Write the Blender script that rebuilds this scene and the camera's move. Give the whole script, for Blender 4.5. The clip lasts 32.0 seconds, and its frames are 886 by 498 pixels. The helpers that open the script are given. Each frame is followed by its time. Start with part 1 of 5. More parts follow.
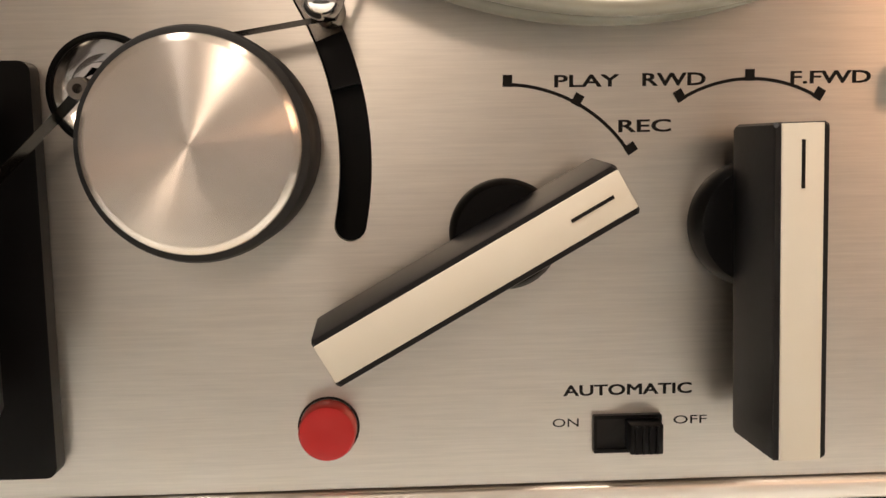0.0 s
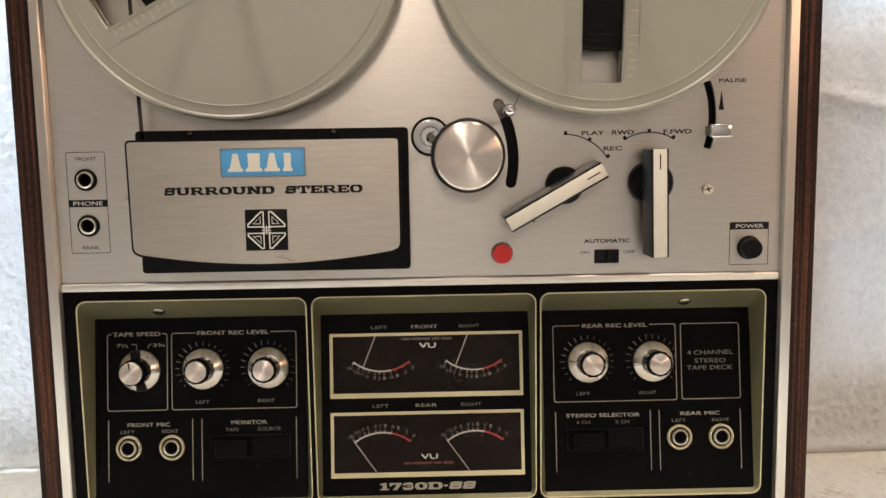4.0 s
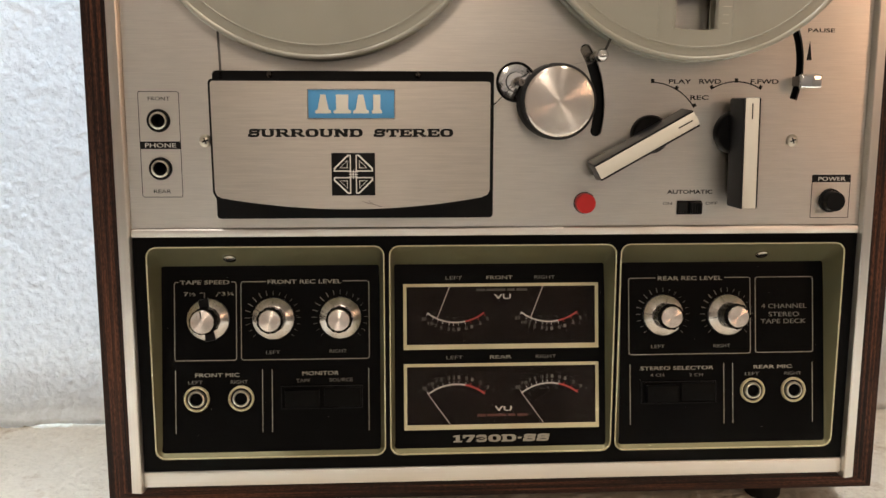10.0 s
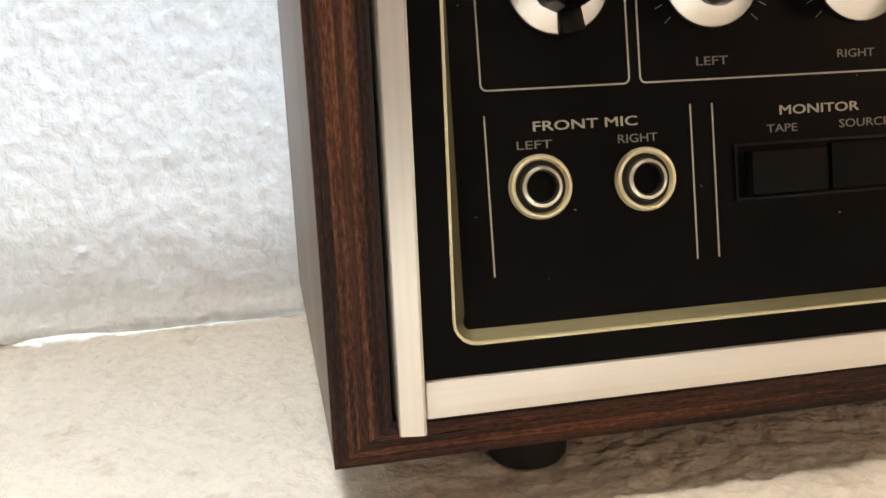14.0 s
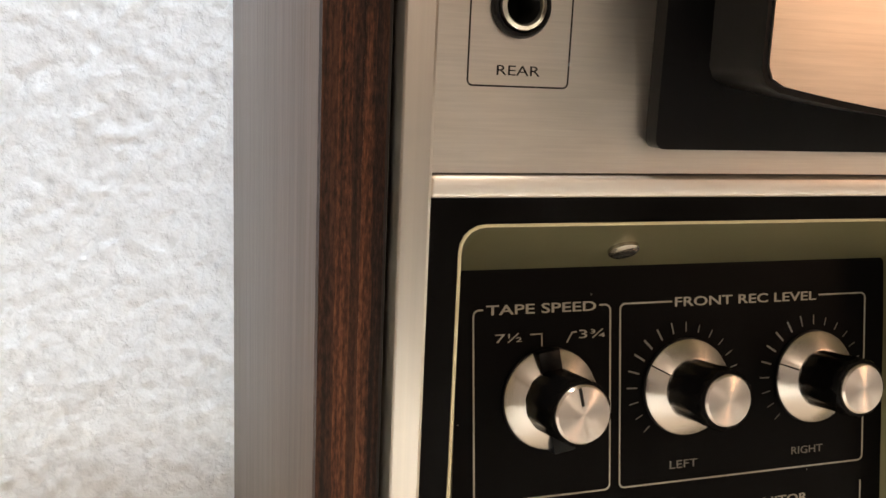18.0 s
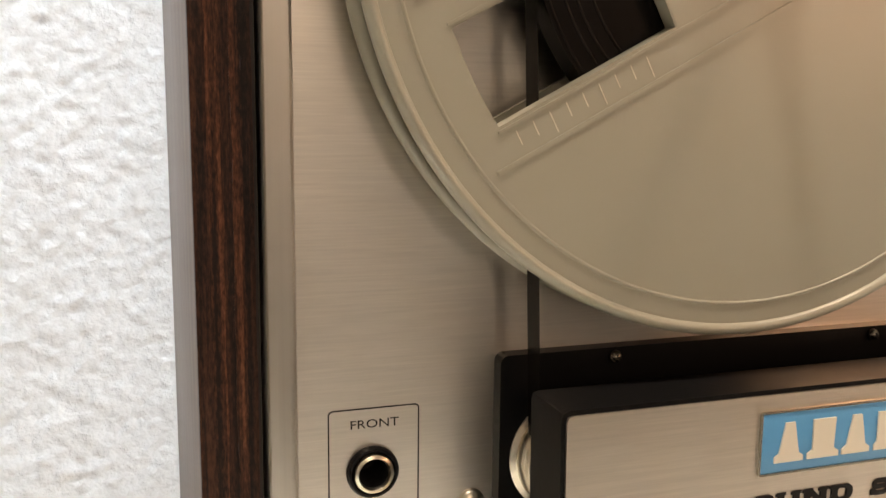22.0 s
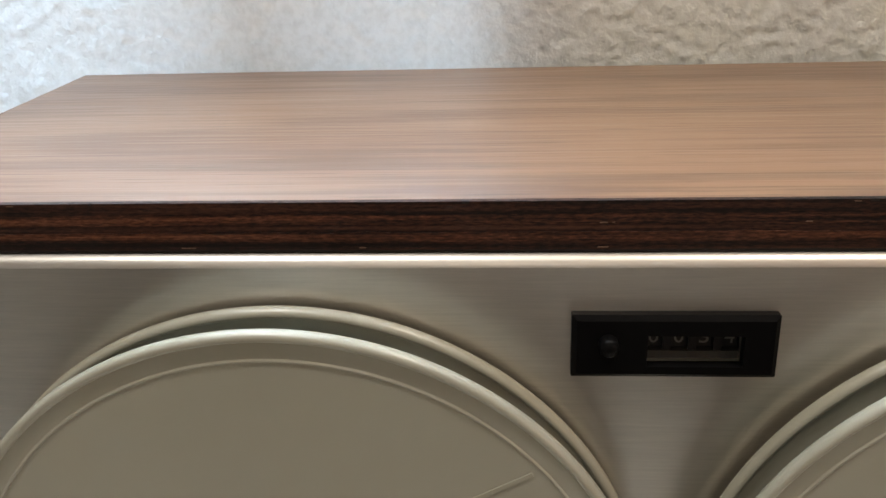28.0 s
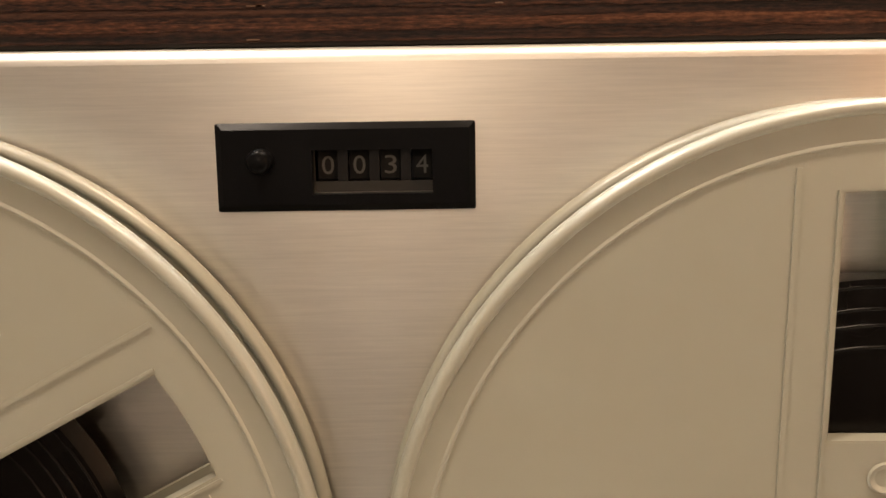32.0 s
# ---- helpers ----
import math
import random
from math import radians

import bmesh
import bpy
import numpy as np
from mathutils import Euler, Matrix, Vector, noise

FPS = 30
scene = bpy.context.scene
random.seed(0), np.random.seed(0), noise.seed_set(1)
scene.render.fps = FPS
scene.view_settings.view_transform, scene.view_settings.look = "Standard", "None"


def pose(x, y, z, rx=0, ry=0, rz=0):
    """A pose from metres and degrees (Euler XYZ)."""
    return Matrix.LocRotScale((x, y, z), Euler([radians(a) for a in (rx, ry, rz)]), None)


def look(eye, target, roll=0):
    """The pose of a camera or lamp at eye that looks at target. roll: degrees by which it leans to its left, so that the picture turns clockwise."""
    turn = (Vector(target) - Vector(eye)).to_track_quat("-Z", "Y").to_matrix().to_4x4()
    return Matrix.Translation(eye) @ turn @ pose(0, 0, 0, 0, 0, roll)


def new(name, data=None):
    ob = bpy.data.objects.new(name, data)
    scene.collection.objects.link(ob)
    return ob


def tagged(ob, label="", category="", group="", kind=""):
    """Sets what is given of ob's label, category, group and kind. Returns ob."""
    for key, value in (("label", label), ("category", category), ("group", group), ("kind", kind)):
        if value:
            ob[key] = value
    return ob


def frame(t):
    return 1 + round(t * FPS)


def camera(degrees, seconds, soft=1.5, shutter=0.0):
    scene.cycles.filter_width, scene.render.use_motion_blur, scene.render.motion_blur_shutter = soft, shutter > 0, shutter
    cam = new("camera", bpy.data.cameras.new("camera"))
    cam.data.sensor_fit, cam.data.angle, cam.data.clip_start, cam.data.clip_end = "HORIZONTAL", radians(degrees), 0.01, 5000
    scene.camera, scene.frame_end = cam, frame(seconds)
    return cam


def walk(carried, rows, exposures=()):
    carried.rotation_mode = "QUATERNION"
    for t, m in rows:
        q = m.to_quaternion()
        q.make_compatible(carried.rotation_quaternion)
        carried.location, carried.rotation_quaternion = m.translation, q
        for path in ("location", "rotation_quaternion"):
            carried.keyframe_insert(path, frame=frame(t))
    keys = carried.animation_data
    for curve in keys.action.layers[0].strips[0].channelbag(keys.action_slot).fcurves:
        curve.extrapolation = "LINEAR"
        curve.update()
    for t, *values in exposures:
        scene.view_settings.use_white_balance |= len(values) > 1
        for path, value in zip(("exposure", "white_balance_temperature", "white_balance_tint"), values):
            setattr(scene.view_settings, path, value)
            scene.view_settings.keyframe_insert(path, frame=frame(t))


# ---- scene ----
cam = camera(52.22, 32.0)
PATH = [
    (0, (0.0579, -0.1631, 0.2212), -2.17, -6.61, -0.99),
    (0.5, (0.0380, -0.2062, 0.2287), -2.79, -5.36, -1.28),
    (1, (0.0075, -0.2464, 0.2259), -2.85, -5.44, -0.96),
    (1.5, (-0.0149, -0.2789, 0.2291), -0.56, -5.89, -0.30),
    (2, (-0.0368, -0.3061, 0.2360), 0.73, -6.05, 0.21),
    (2.5, (-0.0156, -0.3849, 0.2338), -0.05, -6.71, 0.30),
    (3, (-0.0094, -0.4257, 0.2253), -1.11, -7.51, 0.17),
    (3.5, (0.0013, -0.4521, 0.2281), -0.99, -7.30, -0.56),
    (5.5, (0.0044, -0.5194, 0.2406), -1.03, -7.11, -1.24),
    (6, (-0.0042, -0.5269, 0.2406), -1.17, -6.44, -0.89),
    (6.5, (-0.0053, -0.5255, 0.2397), -1.24, -6.52, -0.90),
    (7, (-0.0037, -0.5219, 0.2385), -1.22, -6.87, -0.60),
    (7.5, (-0.0009, -0.5236, 0.2440), -1.31, -6.97, -0.16),
    (8, (0.0022, -0.5300, 0.2448), -1.30, -7.09, -0.14),
    (8.5, (-0.0059, -0.5223, 0.2408), -1.27, -7.68, 0.16),
    (9, (-0.0141, -0.5098, 0.2354), -1.41, -8.30, 0.11),
    (9.5, (-0.0375, -0.4909, 0.2312), -2.15, -8.81, 0.03),
    (10, (-0.0587, -0.4640, 0.2212), -3.37, -9.21, 0.10),
    (10.5, (-0.0809, -0.4308, 0.2051), -4.51, -9.83, 0.22),
    (11, (-0.1055, -0.3810, 0.1825), -4.76, -10.67, -0.17),
    (11.5, (-0.1276, -0.3259, 0.1645), -4.99, -11.50, -0.75),
    (12, (-0.1508, -0.2793, 0.1485), -6.42, -12.36, -0.30),
    (12.5, (-0.1675, -0.2422, 0.1278), -6.64, -12.76, -0.52),
    (13, (-0.1879, -0.2130, 0.1090), -8.25, -11.15, -1.02),
    (13.5, (-0.2061, -0.1907, 0.0954), -9.27, -11.74, -1.98),
    (15.5, (-0.2370, -0.1540, 0.1046), -18.08, -16.02, 0.58),
    (16, (-0.2411, -0.1570, 0.1187), -19.46, -15.47, 1.88),
    (16.5, (-0.2423, -0.1534, 0.1320), -20.21, -15.00, 2.50),
    (17, (-0.2456, -0.1531, 0.1476), -20.25, -13.71, 2.53),
    (17.5, (-0.2405, -0.1520, 0.1664), -19.89, -12.73, 2.33),
    (18, (-0.2398, -0.1567, 0.1773), -18.69, -11.62, 2.55),
    (18.5, (-0.2395, -0.1599, 0.1937), -17.95, -10.76, 2.09),
    (19, (-0.2361, -0.1575, 0.2082), -17.21, -9.98, 1.88),
    (19.5, (-0.2322, -0.1526, 0.2216), -18.20, -10.47, 2.12),
    (20, (-0.2318, -0.1592, 0.2348), -18.05, -10.22, 2.05),
    (20.5, (-0.2328, -0.1643, 0.2476), -18.31, -9.74, 1.88),
    (21, (-0.2301, -0.1664, 0.2607), -18.54, -9.05, 1.60),
    (21.5, (-0.2257, -0.1743, 0.2779), -18.69, -9.07, 1.11),
    (22, (-0.2192, -0.1819, 0.2903), -18.50, -8.89, 0.60),
    (22.5, (-0.2179, -0.1897, 0.3082), -18.33, -8.51, 0.49),
    (23, (-0.2232, -0.1966, 0.3239), -18.42, -7.85, 0.42),
    (23.5, (-0.2271, -0.2080, 0.3465), -19.16, -10.14, 1.73),
    (24, (-0.2213, -0.2151, 0.3692), -18.93, -11.24, 0.66),
    (24.5, (-0.2261, -0.2060, 0.3929), -19.79, -12.20, 0.65),
    (26.5, (-0.1352, -0.1850, 0.4979), -1.59, -19.87, -0.90),
    (27, (-0.1013, -0.1829, 0.5053), 2.04, -21.72, -1.51),
    (27.5, (-0.0665, -0.1863, 0.5068), 3.61, -21.88, -1.88),
    (28, (-0.0392, -0.1912, 0.5083), 4.50, -21.81, -1.86),
    (28.5, (-0.0174, -0.1957, 0.5093), 5.01, -21.76, -2.14),
    (29, (0.0011, -0.2048, 0.4978), 4.73, -19.60, -2.11),
    (29.5, (0.0029, -0.2192, 0.4736), 3.99, -16.49, -0.98),
    (30, (0.0002, -0.2132, 0.4585), 2.64, -13.72, -0.52),
    (30.5, (-0.0043, -0.2082, 0.4452), 1.32, -11.63, -0.27),
    (31, (-0.0011, -0.1974, 0.4360), 0.05, -11.08, -0.32),
    (31.5, (0.0045, -0.1788, 0.4241), -0.17, -10.34, -0.77),
    (32, (0.0153, -0.1677, 0.4190), -0.35, -9.12, -0.85),
]


def aim(eye, yaw, pitch, roll):
    a, b = radians(yaw), radians(pitch)
    way = Vector((-math.sin(a) * math.cos(b), math.cos(a) * math.cos(b), math.sin(b)))
    return look(eye, Vector(eye) + way, roll)


EXPOSURES = [(0, -0.21, 6850, 17), (1, -0.05, 6400, 15), (2, 0.02, 6200, 14), (3, -0.22, 6300, 13), (5, -0.2, 6300, 14), (5.5, -0.22, 6250, 14), (6, -0.44, 6200, 13), (8, -0.33, 6350, 14), (9, -0.41, 6450, 14),
             (10, -0.43, 6550, 14), (11, -0.23, 6650, 15), (13, -0.06, 6750, 15), (16, -0.06, 6550, 14), (18, -0.25, 7100, 18), (19, -0.23, 7050, 16), (21, -0.2, 7550, 18), (23, -0.47, 7450, 18), (24, -0.51, 7350, 17),
             (26.5, -1.08, 6550, 11), (27, -1.2, 6300, 12), (28, -0.88, 6350, 11), (29, -0.88, 6550, 12), (30, -0.6, 6700, 13), (31, -0.72, 6850, 15), (31.5, -0.35, 7300, 15), (32, -0.1, 7600, 18)]
walk(cam, [(t, aim(eye, yaw, pitch, roll)) for t, eye, yaw, pitch, roll in PATH], EXPOSURES)

# ---- light ----
world = bpy.data.worlds.new("room_air")
scene.world = world
world.use_nodes = True
world.node_tree.nodes["Background"].inputs[0].default_value = (0.55, 0.6, 0.7, 1)
world.node_tree.nodes["Background"].inputs[1].default_value = 0.05


def area(name, eye, target, sx, sy, watts, colour):
    data = bpy.data.lights.new(name, "AREA")
    data.shape, data.size, data.size_y, data.energy, data.color = "RECTANGLE", sx, sy, watts, colour
    ob = new(name, data)
    ob.matrix_basis = look(eye, target)
    return ob


area("window_daylight", (0.0, 0.85, 1.26), (0.0, 0.0, 0.66), 1.7, 1.2, 13.0, (0.58, 0.77, 1.0))
area("upper_window_daylight", (0.0, 0.47, 1.38), (0.0, 0.05, 0.62), 1.5, 0.62, 90.0, (0.72, 0.88, 1.0))
area("lamp_light", (1.15, -1.30, 0.62), (0.05, 0.0, 0.22), 0.34, 0.34, 4.8, (1.0, 0.60, 0.36))
area("ceiling_light", (-0.42, -0.32, 1.74), (-0.05, 0.0, 0.3), 0.17, 0.17, 17.0, (1.0, 0.94, 0.84))
area("ceiling_light", (0.50, -0.32, 1.74), (0.05, 0.0, 0.3), 0.17, 0.17, 15.0, (1.0, 0.84, 0.66))
bulb = bpy.data.lights.new("room_light", "POINT")
bulb.energy, bulb.shadow_soft_size, bulb.color = 30.0, 0.2, (1.0, 0.84, 0.67)
new("room_light", bulb).matrix_basis = pose(-0.14, -2.9, 1.25)


# ---- materials ----
def material(name, colour, rough=0.5, metal=0.0):
    m = bpy.data.materials.new(name)
    m.use_nodes = True
    nt = m.node_tree
    b = nt.nodes["Principled BSDF"]
    b.inputs["Base Color"].default_value = (*colour, 1)
    b.inputs["Roughness"].default_value = rough
    b.inputs["Metallic"].default_value = metal
    return m, nt, b


def node(nt, kind, **sets):
    n = nt.nodes.new(kind)
    for k, v in sets.items():
        if k in n.inputs:
            n.inputs[k].default_value = v
    return n


def coords(nt, scale=(1, 1, 1), rot=(0, 0, 0), source="Object"):
    tc, mp = nt.nodes.new("ShaderNodeTexCoord"), nt.nodes.new("ShaderNodeMapping")
    mp.inputs["Scale"].default_value, mp.inputs["Rotation"].default_value = scale, rot
    nt.links.new(tc.outputs[source], mp.inputs[0])
    return mp.outputs[0]


def noise_tex(nt, vec, scale, detail=4.0, rough=0.6):
    n = node(nt, "ShaderNodeTexNoise", Scale=scale, Detail=detail, Roughness=rough)
    nt.links.new(vec, n.inputs["Vector"])
    return n.outputs["Fac"]


def ramp(nt, fac, stops):
    r = nt.nodes.new("ShaderNodeValToRGB")
    e = r.color_ramp.elements
    while len(e) < len(stops):
        e.new(0.5)
    for i, (p, c) in enumerate(stops):
        e[i].position, e[i].color = p, (*c, 1) if len(c) == 3 else c
    nt.links.new(fac, r.inputs[0])
    return r.outputs[0]


def remap(nt, fac, lo, hi, a=0.3, b=0.7):
    n = node(nt, "ShaderNodeMapRange")
    for k, v in zip((1, 2, 3, 4), (a, b, lo, hi)):
        n.inputs[k].default_value = v
    nt.links.new(fac, n.inputs[0])
    return n.outputs[0]


def bump(nt, b, height, strength=0.2, distance=0.001):
    n = node(nt, "ShaderNodeBump", Strength=strength, Distance=distance)
    nt.links.new(height, n.inputs["Height"])
    nt.links.new(n.outputs[0], b.inputs["Normal"])


def brushed(name, colour, rough, along=(1, 0, 0), stretch=(4, 900, 900), aniso=0.5, wear=0.08, streak=0.10, source="Object"):
    """Metal with fine lines that run along one way, and soft smudges."""
    m, nt, b = material(name, colour, rough, 1.0)
    v = coords(nt, stretch, source=source)
    lines = noise_tex(nt, v, 1.0, 3.0, 0.7)
    smudge = noise_tex(nt, coords(nt, (14, 14, 14), source=source), 1.0, 3.0)
    add = nt.nodes.new("ShaderNodeMath")
    add.operation = "ADD"
    nt.links.new(remap(nt, lines, -wear, wear, 0.25, 0.75), add.inputs[0])
    nt.links.new(remap(nt, smudge, rough - 0.02, rough + 0.03), add.inputs[1])
    nt.links.new(add.outputs[0], b.inputs["Roughness"])
    tone = ramp(nt, lines, [(0.25, tuple(c * (1 - 1.4 * streak) for c in colour)), (0.75, tuple(min(1, c * (1 + streak)) for c in colour))])
    broad = noise_tex(nt, coords(nt, tuple(q * (0.8 if q < 200 else 0.24) for q in stretch), source=source), 1.0, 3.0, 0.65)
    worn = nt.nodes.new("ShaderNodeMix")
    worn.data_type, worn.blend_type = "RGBA", "MULTIPLY"
    worn.inputs[0].default_value = 1.0
    nt.links.new(tone, worn.inputs[6])
    nt.links.new(ramp(nt, broad, [(0.34, (1 - 0.7 * streak,) * 3), (0.64, (1.0, 1.0, 1.0))]), worn.inputs[7])
    nt.links.new(worn.outputs[2], b.inputs["Base Color"])
    bump(nt, b, lines, 0.008, 0.0002)
    b.inputs["Anisotropic"].default_value = aniso
    b.inputs["Anisotropic Rotation"].default_value = 0.25
    t = nt.nodes.new("ShaderNodeCombineXYZ")
    for i in range(3):
        t.inputs[i].default_value = along[i]
    nt.links.new(t.outputs[0], b.inputs["Tangent"])
    return m


def plastic(name, colour, rough=0.4, grain=0.06, size=600.0, strength=0.1, gloss=0.03):
    m, nt, b = material(name, colour, rough)
    n = noise_tex(nt, coords(nt), size, 3.0)
    s = noise_tex(nt, coords(nt), 25.0, 3.0)
    nt.links.new(ramp(nt, s, [(0.1, tuple(c * (1 - grain) for c in colour)), (0.9, tuple(min(1, c * (1 + grain)) for c in colour))]), b.inputs["Base Color"])
    nt.links.new(remap(nt, s, rough - gloss, rough + gloss, 0.0, 1.0), b.inputs["Roughness"])
    bump(nt, b, n, strength, 0.0002)
    return m


def wood(name, dark, light, stretch, rough, streak=1.0, pores=0.3, lacquer=0.0, flames=0.0, shade=0.0, vessels=0.0):
    m, nt, b = material(name, light, rough)
    v = coords(nt, stretch)
    big, fine = noise_tex(nt, v, 1.0, 5.0, 0.65), noise_tex(nt, coords(nt, tuple(s * 6 for s in stretch)), 1.0, 3.0, 0.7)
    mix = nt.nodes.new("ShaderNodeMath")
    mix.operation = "MULTIPLY_ADD"
    nt.links.new(fine, mix.inputs[0])
    mix.inputs[1].default_value = pores
    nt.links.new(big, mix.inputs[2])
    grain = mix.outputs[0]
    if flames:
        # growth rings cut at a slant: level lines of a long smooth noise
        slow = noise_tex(nt, coords(nt, (2.6, 17, 17)), 1.0, 1.0, 0.4)
        many, wave, join = (nt.nodes.new("ShaderNodeMath") for _ in range(3))
        many.operation, wave.operation, join.operation = "MULTIPLY", "SINE", "MULTIPLY_ADD"
        many.inputs[1].default_value = 52.0
        nt.links.new(slow, many.inputs[0])
        nt.links.new(many.outputs[0], wave.inputs[0])
        nt.links.new(wave.outputs[0], join.inputs[0])
        join.inputs[1].default_value = flames
        nt.links.new(grain, join.inputs[2])
        grain = join.outputs[0]
    mid = tuple((a + c) / 2 for a, c in zip(dark, light))
    o = pores * 0.5 + shade
    tone = ramp(nt, grain, [(0.34 + o, dark), (0.48 + o, mid), (0.64 + o, light)])
    if vessels:
        ways = tuple(s * (9 if s > 20 else 14) for s in stretch)
        dash = noise_tex(nt, coords(nt, ways), 1.0, 2.0, 0.6)
        fine_line = nt.nodes.new("ShaderNodeMix")
        fine_line.data_type, fine_line.blend_type = "RGBA", "MULTIPLY"
        fine_line.inputs[0].default_value = 1.0
        nt.links.new(tone, fine_line.inputs[6])
        nt.links.new(ramp(nt, dash, [(0.31, (1 - vessels,) * 3), (0.39, (1.0, 1.0, 1.0))]), fine_line.inputs[7])
        tone = fine_line.outputs[2]
    nt.links.new(tone, b.inputs["Base Color"])
    nt.links.new(remap(nt, fine, rough + 0.1, rough - 0.05), b.inputs["Roughness"])
    b.inputs["Coat Weight"].default_value, b.inputs["Coat Roughness"].default_value = lacquer, 0.25
    bump(nt, b, mix.outputs[0], 0.25, 0.0004)
    return m


ALU = brushed("brushed_aluminium", (0.75, 0.71, 0.65), 0.315, stretch=(55, 1700, 1700), aniso=0.55, wear=0.012, streak=0.065)
# plate metal again, the cover's dimmer reflection put into its colour
ALU_COVER = brushed("dim_reflection_aluminium", (0.625, 0.57, 0.50), 0.315, stretch=(50, 1700, 1700), aniso=0.55, wear=0.012, streak=0.075)
ALU_V = brushed("brushed_aluminium_upright", (0.70, 0.66, 0.60), 0.36, along=(0, 0, 1), stretch=(900, 900, 5), streak=0.04)
ALU_BAR = brushed("satin_aluminium", (0.80, 0.77, 0.72), 0.42, stretch=(6, 900, 900), aniso=0.3, wear=0.03, streak=0.035)


def spun(name, colour, rough, rings_seen=1.0):
    """Turned metal: fine rings round the part's own axis."""
    m, nt, b = material(name, colour, rough, 1.0)
    tc, flat, ln, mul = nt.nodes.new("ShaderNodeTexCoord"), nt.nodes.new("ShaderNodeVectorMath"), nt.nodes.new("ShaderNodeVectorMath"), nt.nodes.new("ShaderNodeMath")
    flat.operation, ln.operation, mul.operation = "MULTIPLY", "LENGTH", "MULTIPLY"
    flat.inputs[1].default_value = (1, 1, 0)
    mul.inputs[1].default_value = 2600.0
    nt.links.new(tc.outputs["Object"], flat.inputs[0])
    nt.links.new(flat.outputs[0], ln.inputs[0])
    nt.links.new(ln.outputs["Value"], mul.inputs[0])
    rings = nt.nodes.new("ShaderNodeTexNoise")
    rings.noise_dimensions = "1D"
    rings.inputs["Scale"].default_value, rings.inputs["Detail"].default_value = 1.0, 2.0
    nt.links.new(mul.outputs[0], rings.inputs["W"])
    nt.links.new(ramp(nt, rings.outputs["Fac"], [(0.3, tuple(c * (1 - 0.08 * rings_seen) for c in colour)), (0.7, tuple(min(1, c * (1 + 0.03 * rings_seen)) for c in colour))]), b.inputs["Base Color"])
    b.inputs["Anisotropic"].default_value, b.inputs["Anisotropic Rotation"].default_value = 0.95, 0.25
    t = nt.nodes.new("ShaderNodeTangent")
    t.direction_type, t.axis = "RADIAL", "Z"
    nt.links.new(t.outputs[0], b.inputs["Tangent"])
    return m


SPUN = spun("spun_aluminium", (0.86, 0.79, 0.72), 0.27, 0.6)
SKIRT = spun("turned_silver_skirt", (0.80, 0.76, 0.71), 0.27, 0.3)
SOCKET = material("nickel_plated_brass", (0.74, 0.70, 0.60), 0.30, 1.0)[0]
CHROME = material("polished_chrome", (0.86, 0.86, 0.86), 0.09, 1.0)[0]
STEEL = material("steel", (0.50, 0.48, 0.44), 0.26, 1.0)[0]
DARK_STEEL = material("dark_steel", (0.24, 0.22, 0.20), 0.24, 1.0)[0]
BLACK = plastic("black_plastic", (0.006, 0.006, 0.0064), 0.345, 0.2)
SATIN = plastic("black_painted_panel", (0.003, 0.0029, 0.0029), 0.36, 0.25, 900.0, 0.06)
GLOSS = plastic("glossy_black_plastic", (0.006, 0.006, 0.006), 0.16, 0.1, 600.0, 0.0, 0.01)
RUBBER = plastic("black_rubber", (0.014, 0.014, 0.014), 0.62, 0.2)
GREY = plastic("dark_grey_plastic", (0.013, 0.013, 0.014), 0.38, 0.15)
# near-black for painted shade in bores, gaps and slots, and for black parts
HOLE = material("matt_black_and_inside_shade", (0.006, 0.006, 0.006), 0.8)[0]
OLIVE = plastic("olive_gold_metallic_paint", (0.222, 0.211, 0.121), 0.36, 0.08)
OLIVE.node_tree.nodes["Principled BSDF"].inputs["Metallic"].default_value = 0.6
GOLD = plastic("pale_gold_trim", (0.62, 0.56, 0.36), 0.34, 0.06)
GOLD.node_tree.nodes["Principled BSDF"].inputs["Metallic"].default_value = 0.25
CREAM = plastic("cream_plastic", (0.70, 0.66, 0.56), 0.42, 0.07)
RED = plastic("red_plastic", (0.52, 0.018, 0.016), 0.34, 0.1)
BLUE = plastic("blue_enamel", (0.085, 0.33, 0.62), 0.34, 0.06)
REEL = plastic("grey_beige_plastic", (0.326, 0.318, 0.256), 0.33, 0.02, 500.0, 0.03, 0.015)
REEL.node_tree.nodes["Principled BSDF"].inputs["Coat Weight"].default_value = 0.6
REEL.node_tree.nodes["Principled BSDF"].inputs["Coat Roughness"].default_value = 0.33
TAPE = plastic("brown_recording_tape", (0.005, 0.004, 0.0035), 0.23, 0.3)
KEY = plastic("matt_black_key", (0.004, 0.004, 0.004), 0.5, 0.2)
INK = plastic("black_ink", (0.009, 0.009, 0.009), 0.5, 0.2)
PRINT = plastic("pale_gold_print", (0.34, 0.32, 0.265), 0.5, 0.12)
FAINT = plastic("faint_grey_print", (0.16, 0.152, 0.132), 0.5, 0.15)
WHITE = plastic("white_print", (0.72, 0.70, 0.64), 0.5, 0.05)
DIAL = plastic("dark_brown_dial", (0.011, 0.0080, 0.0074), 0.5, 0.2, 600.0, 0.0)
DIALRED = plastic("red_scale", (0.50, 0.05, 0.04), 0.5, 0.1)
DIM = plastic("dim_print", (0.085, 0.078, 0.07), 0.5, 0.3)
DIM_RED = plastic("dim_red_print", (0.12, 0.035, 0.022), 0.5, 0.3)
NEEDLE = plastic("pale_needle", (0.62, 0.55, 0.50), 0.5, 0.05)
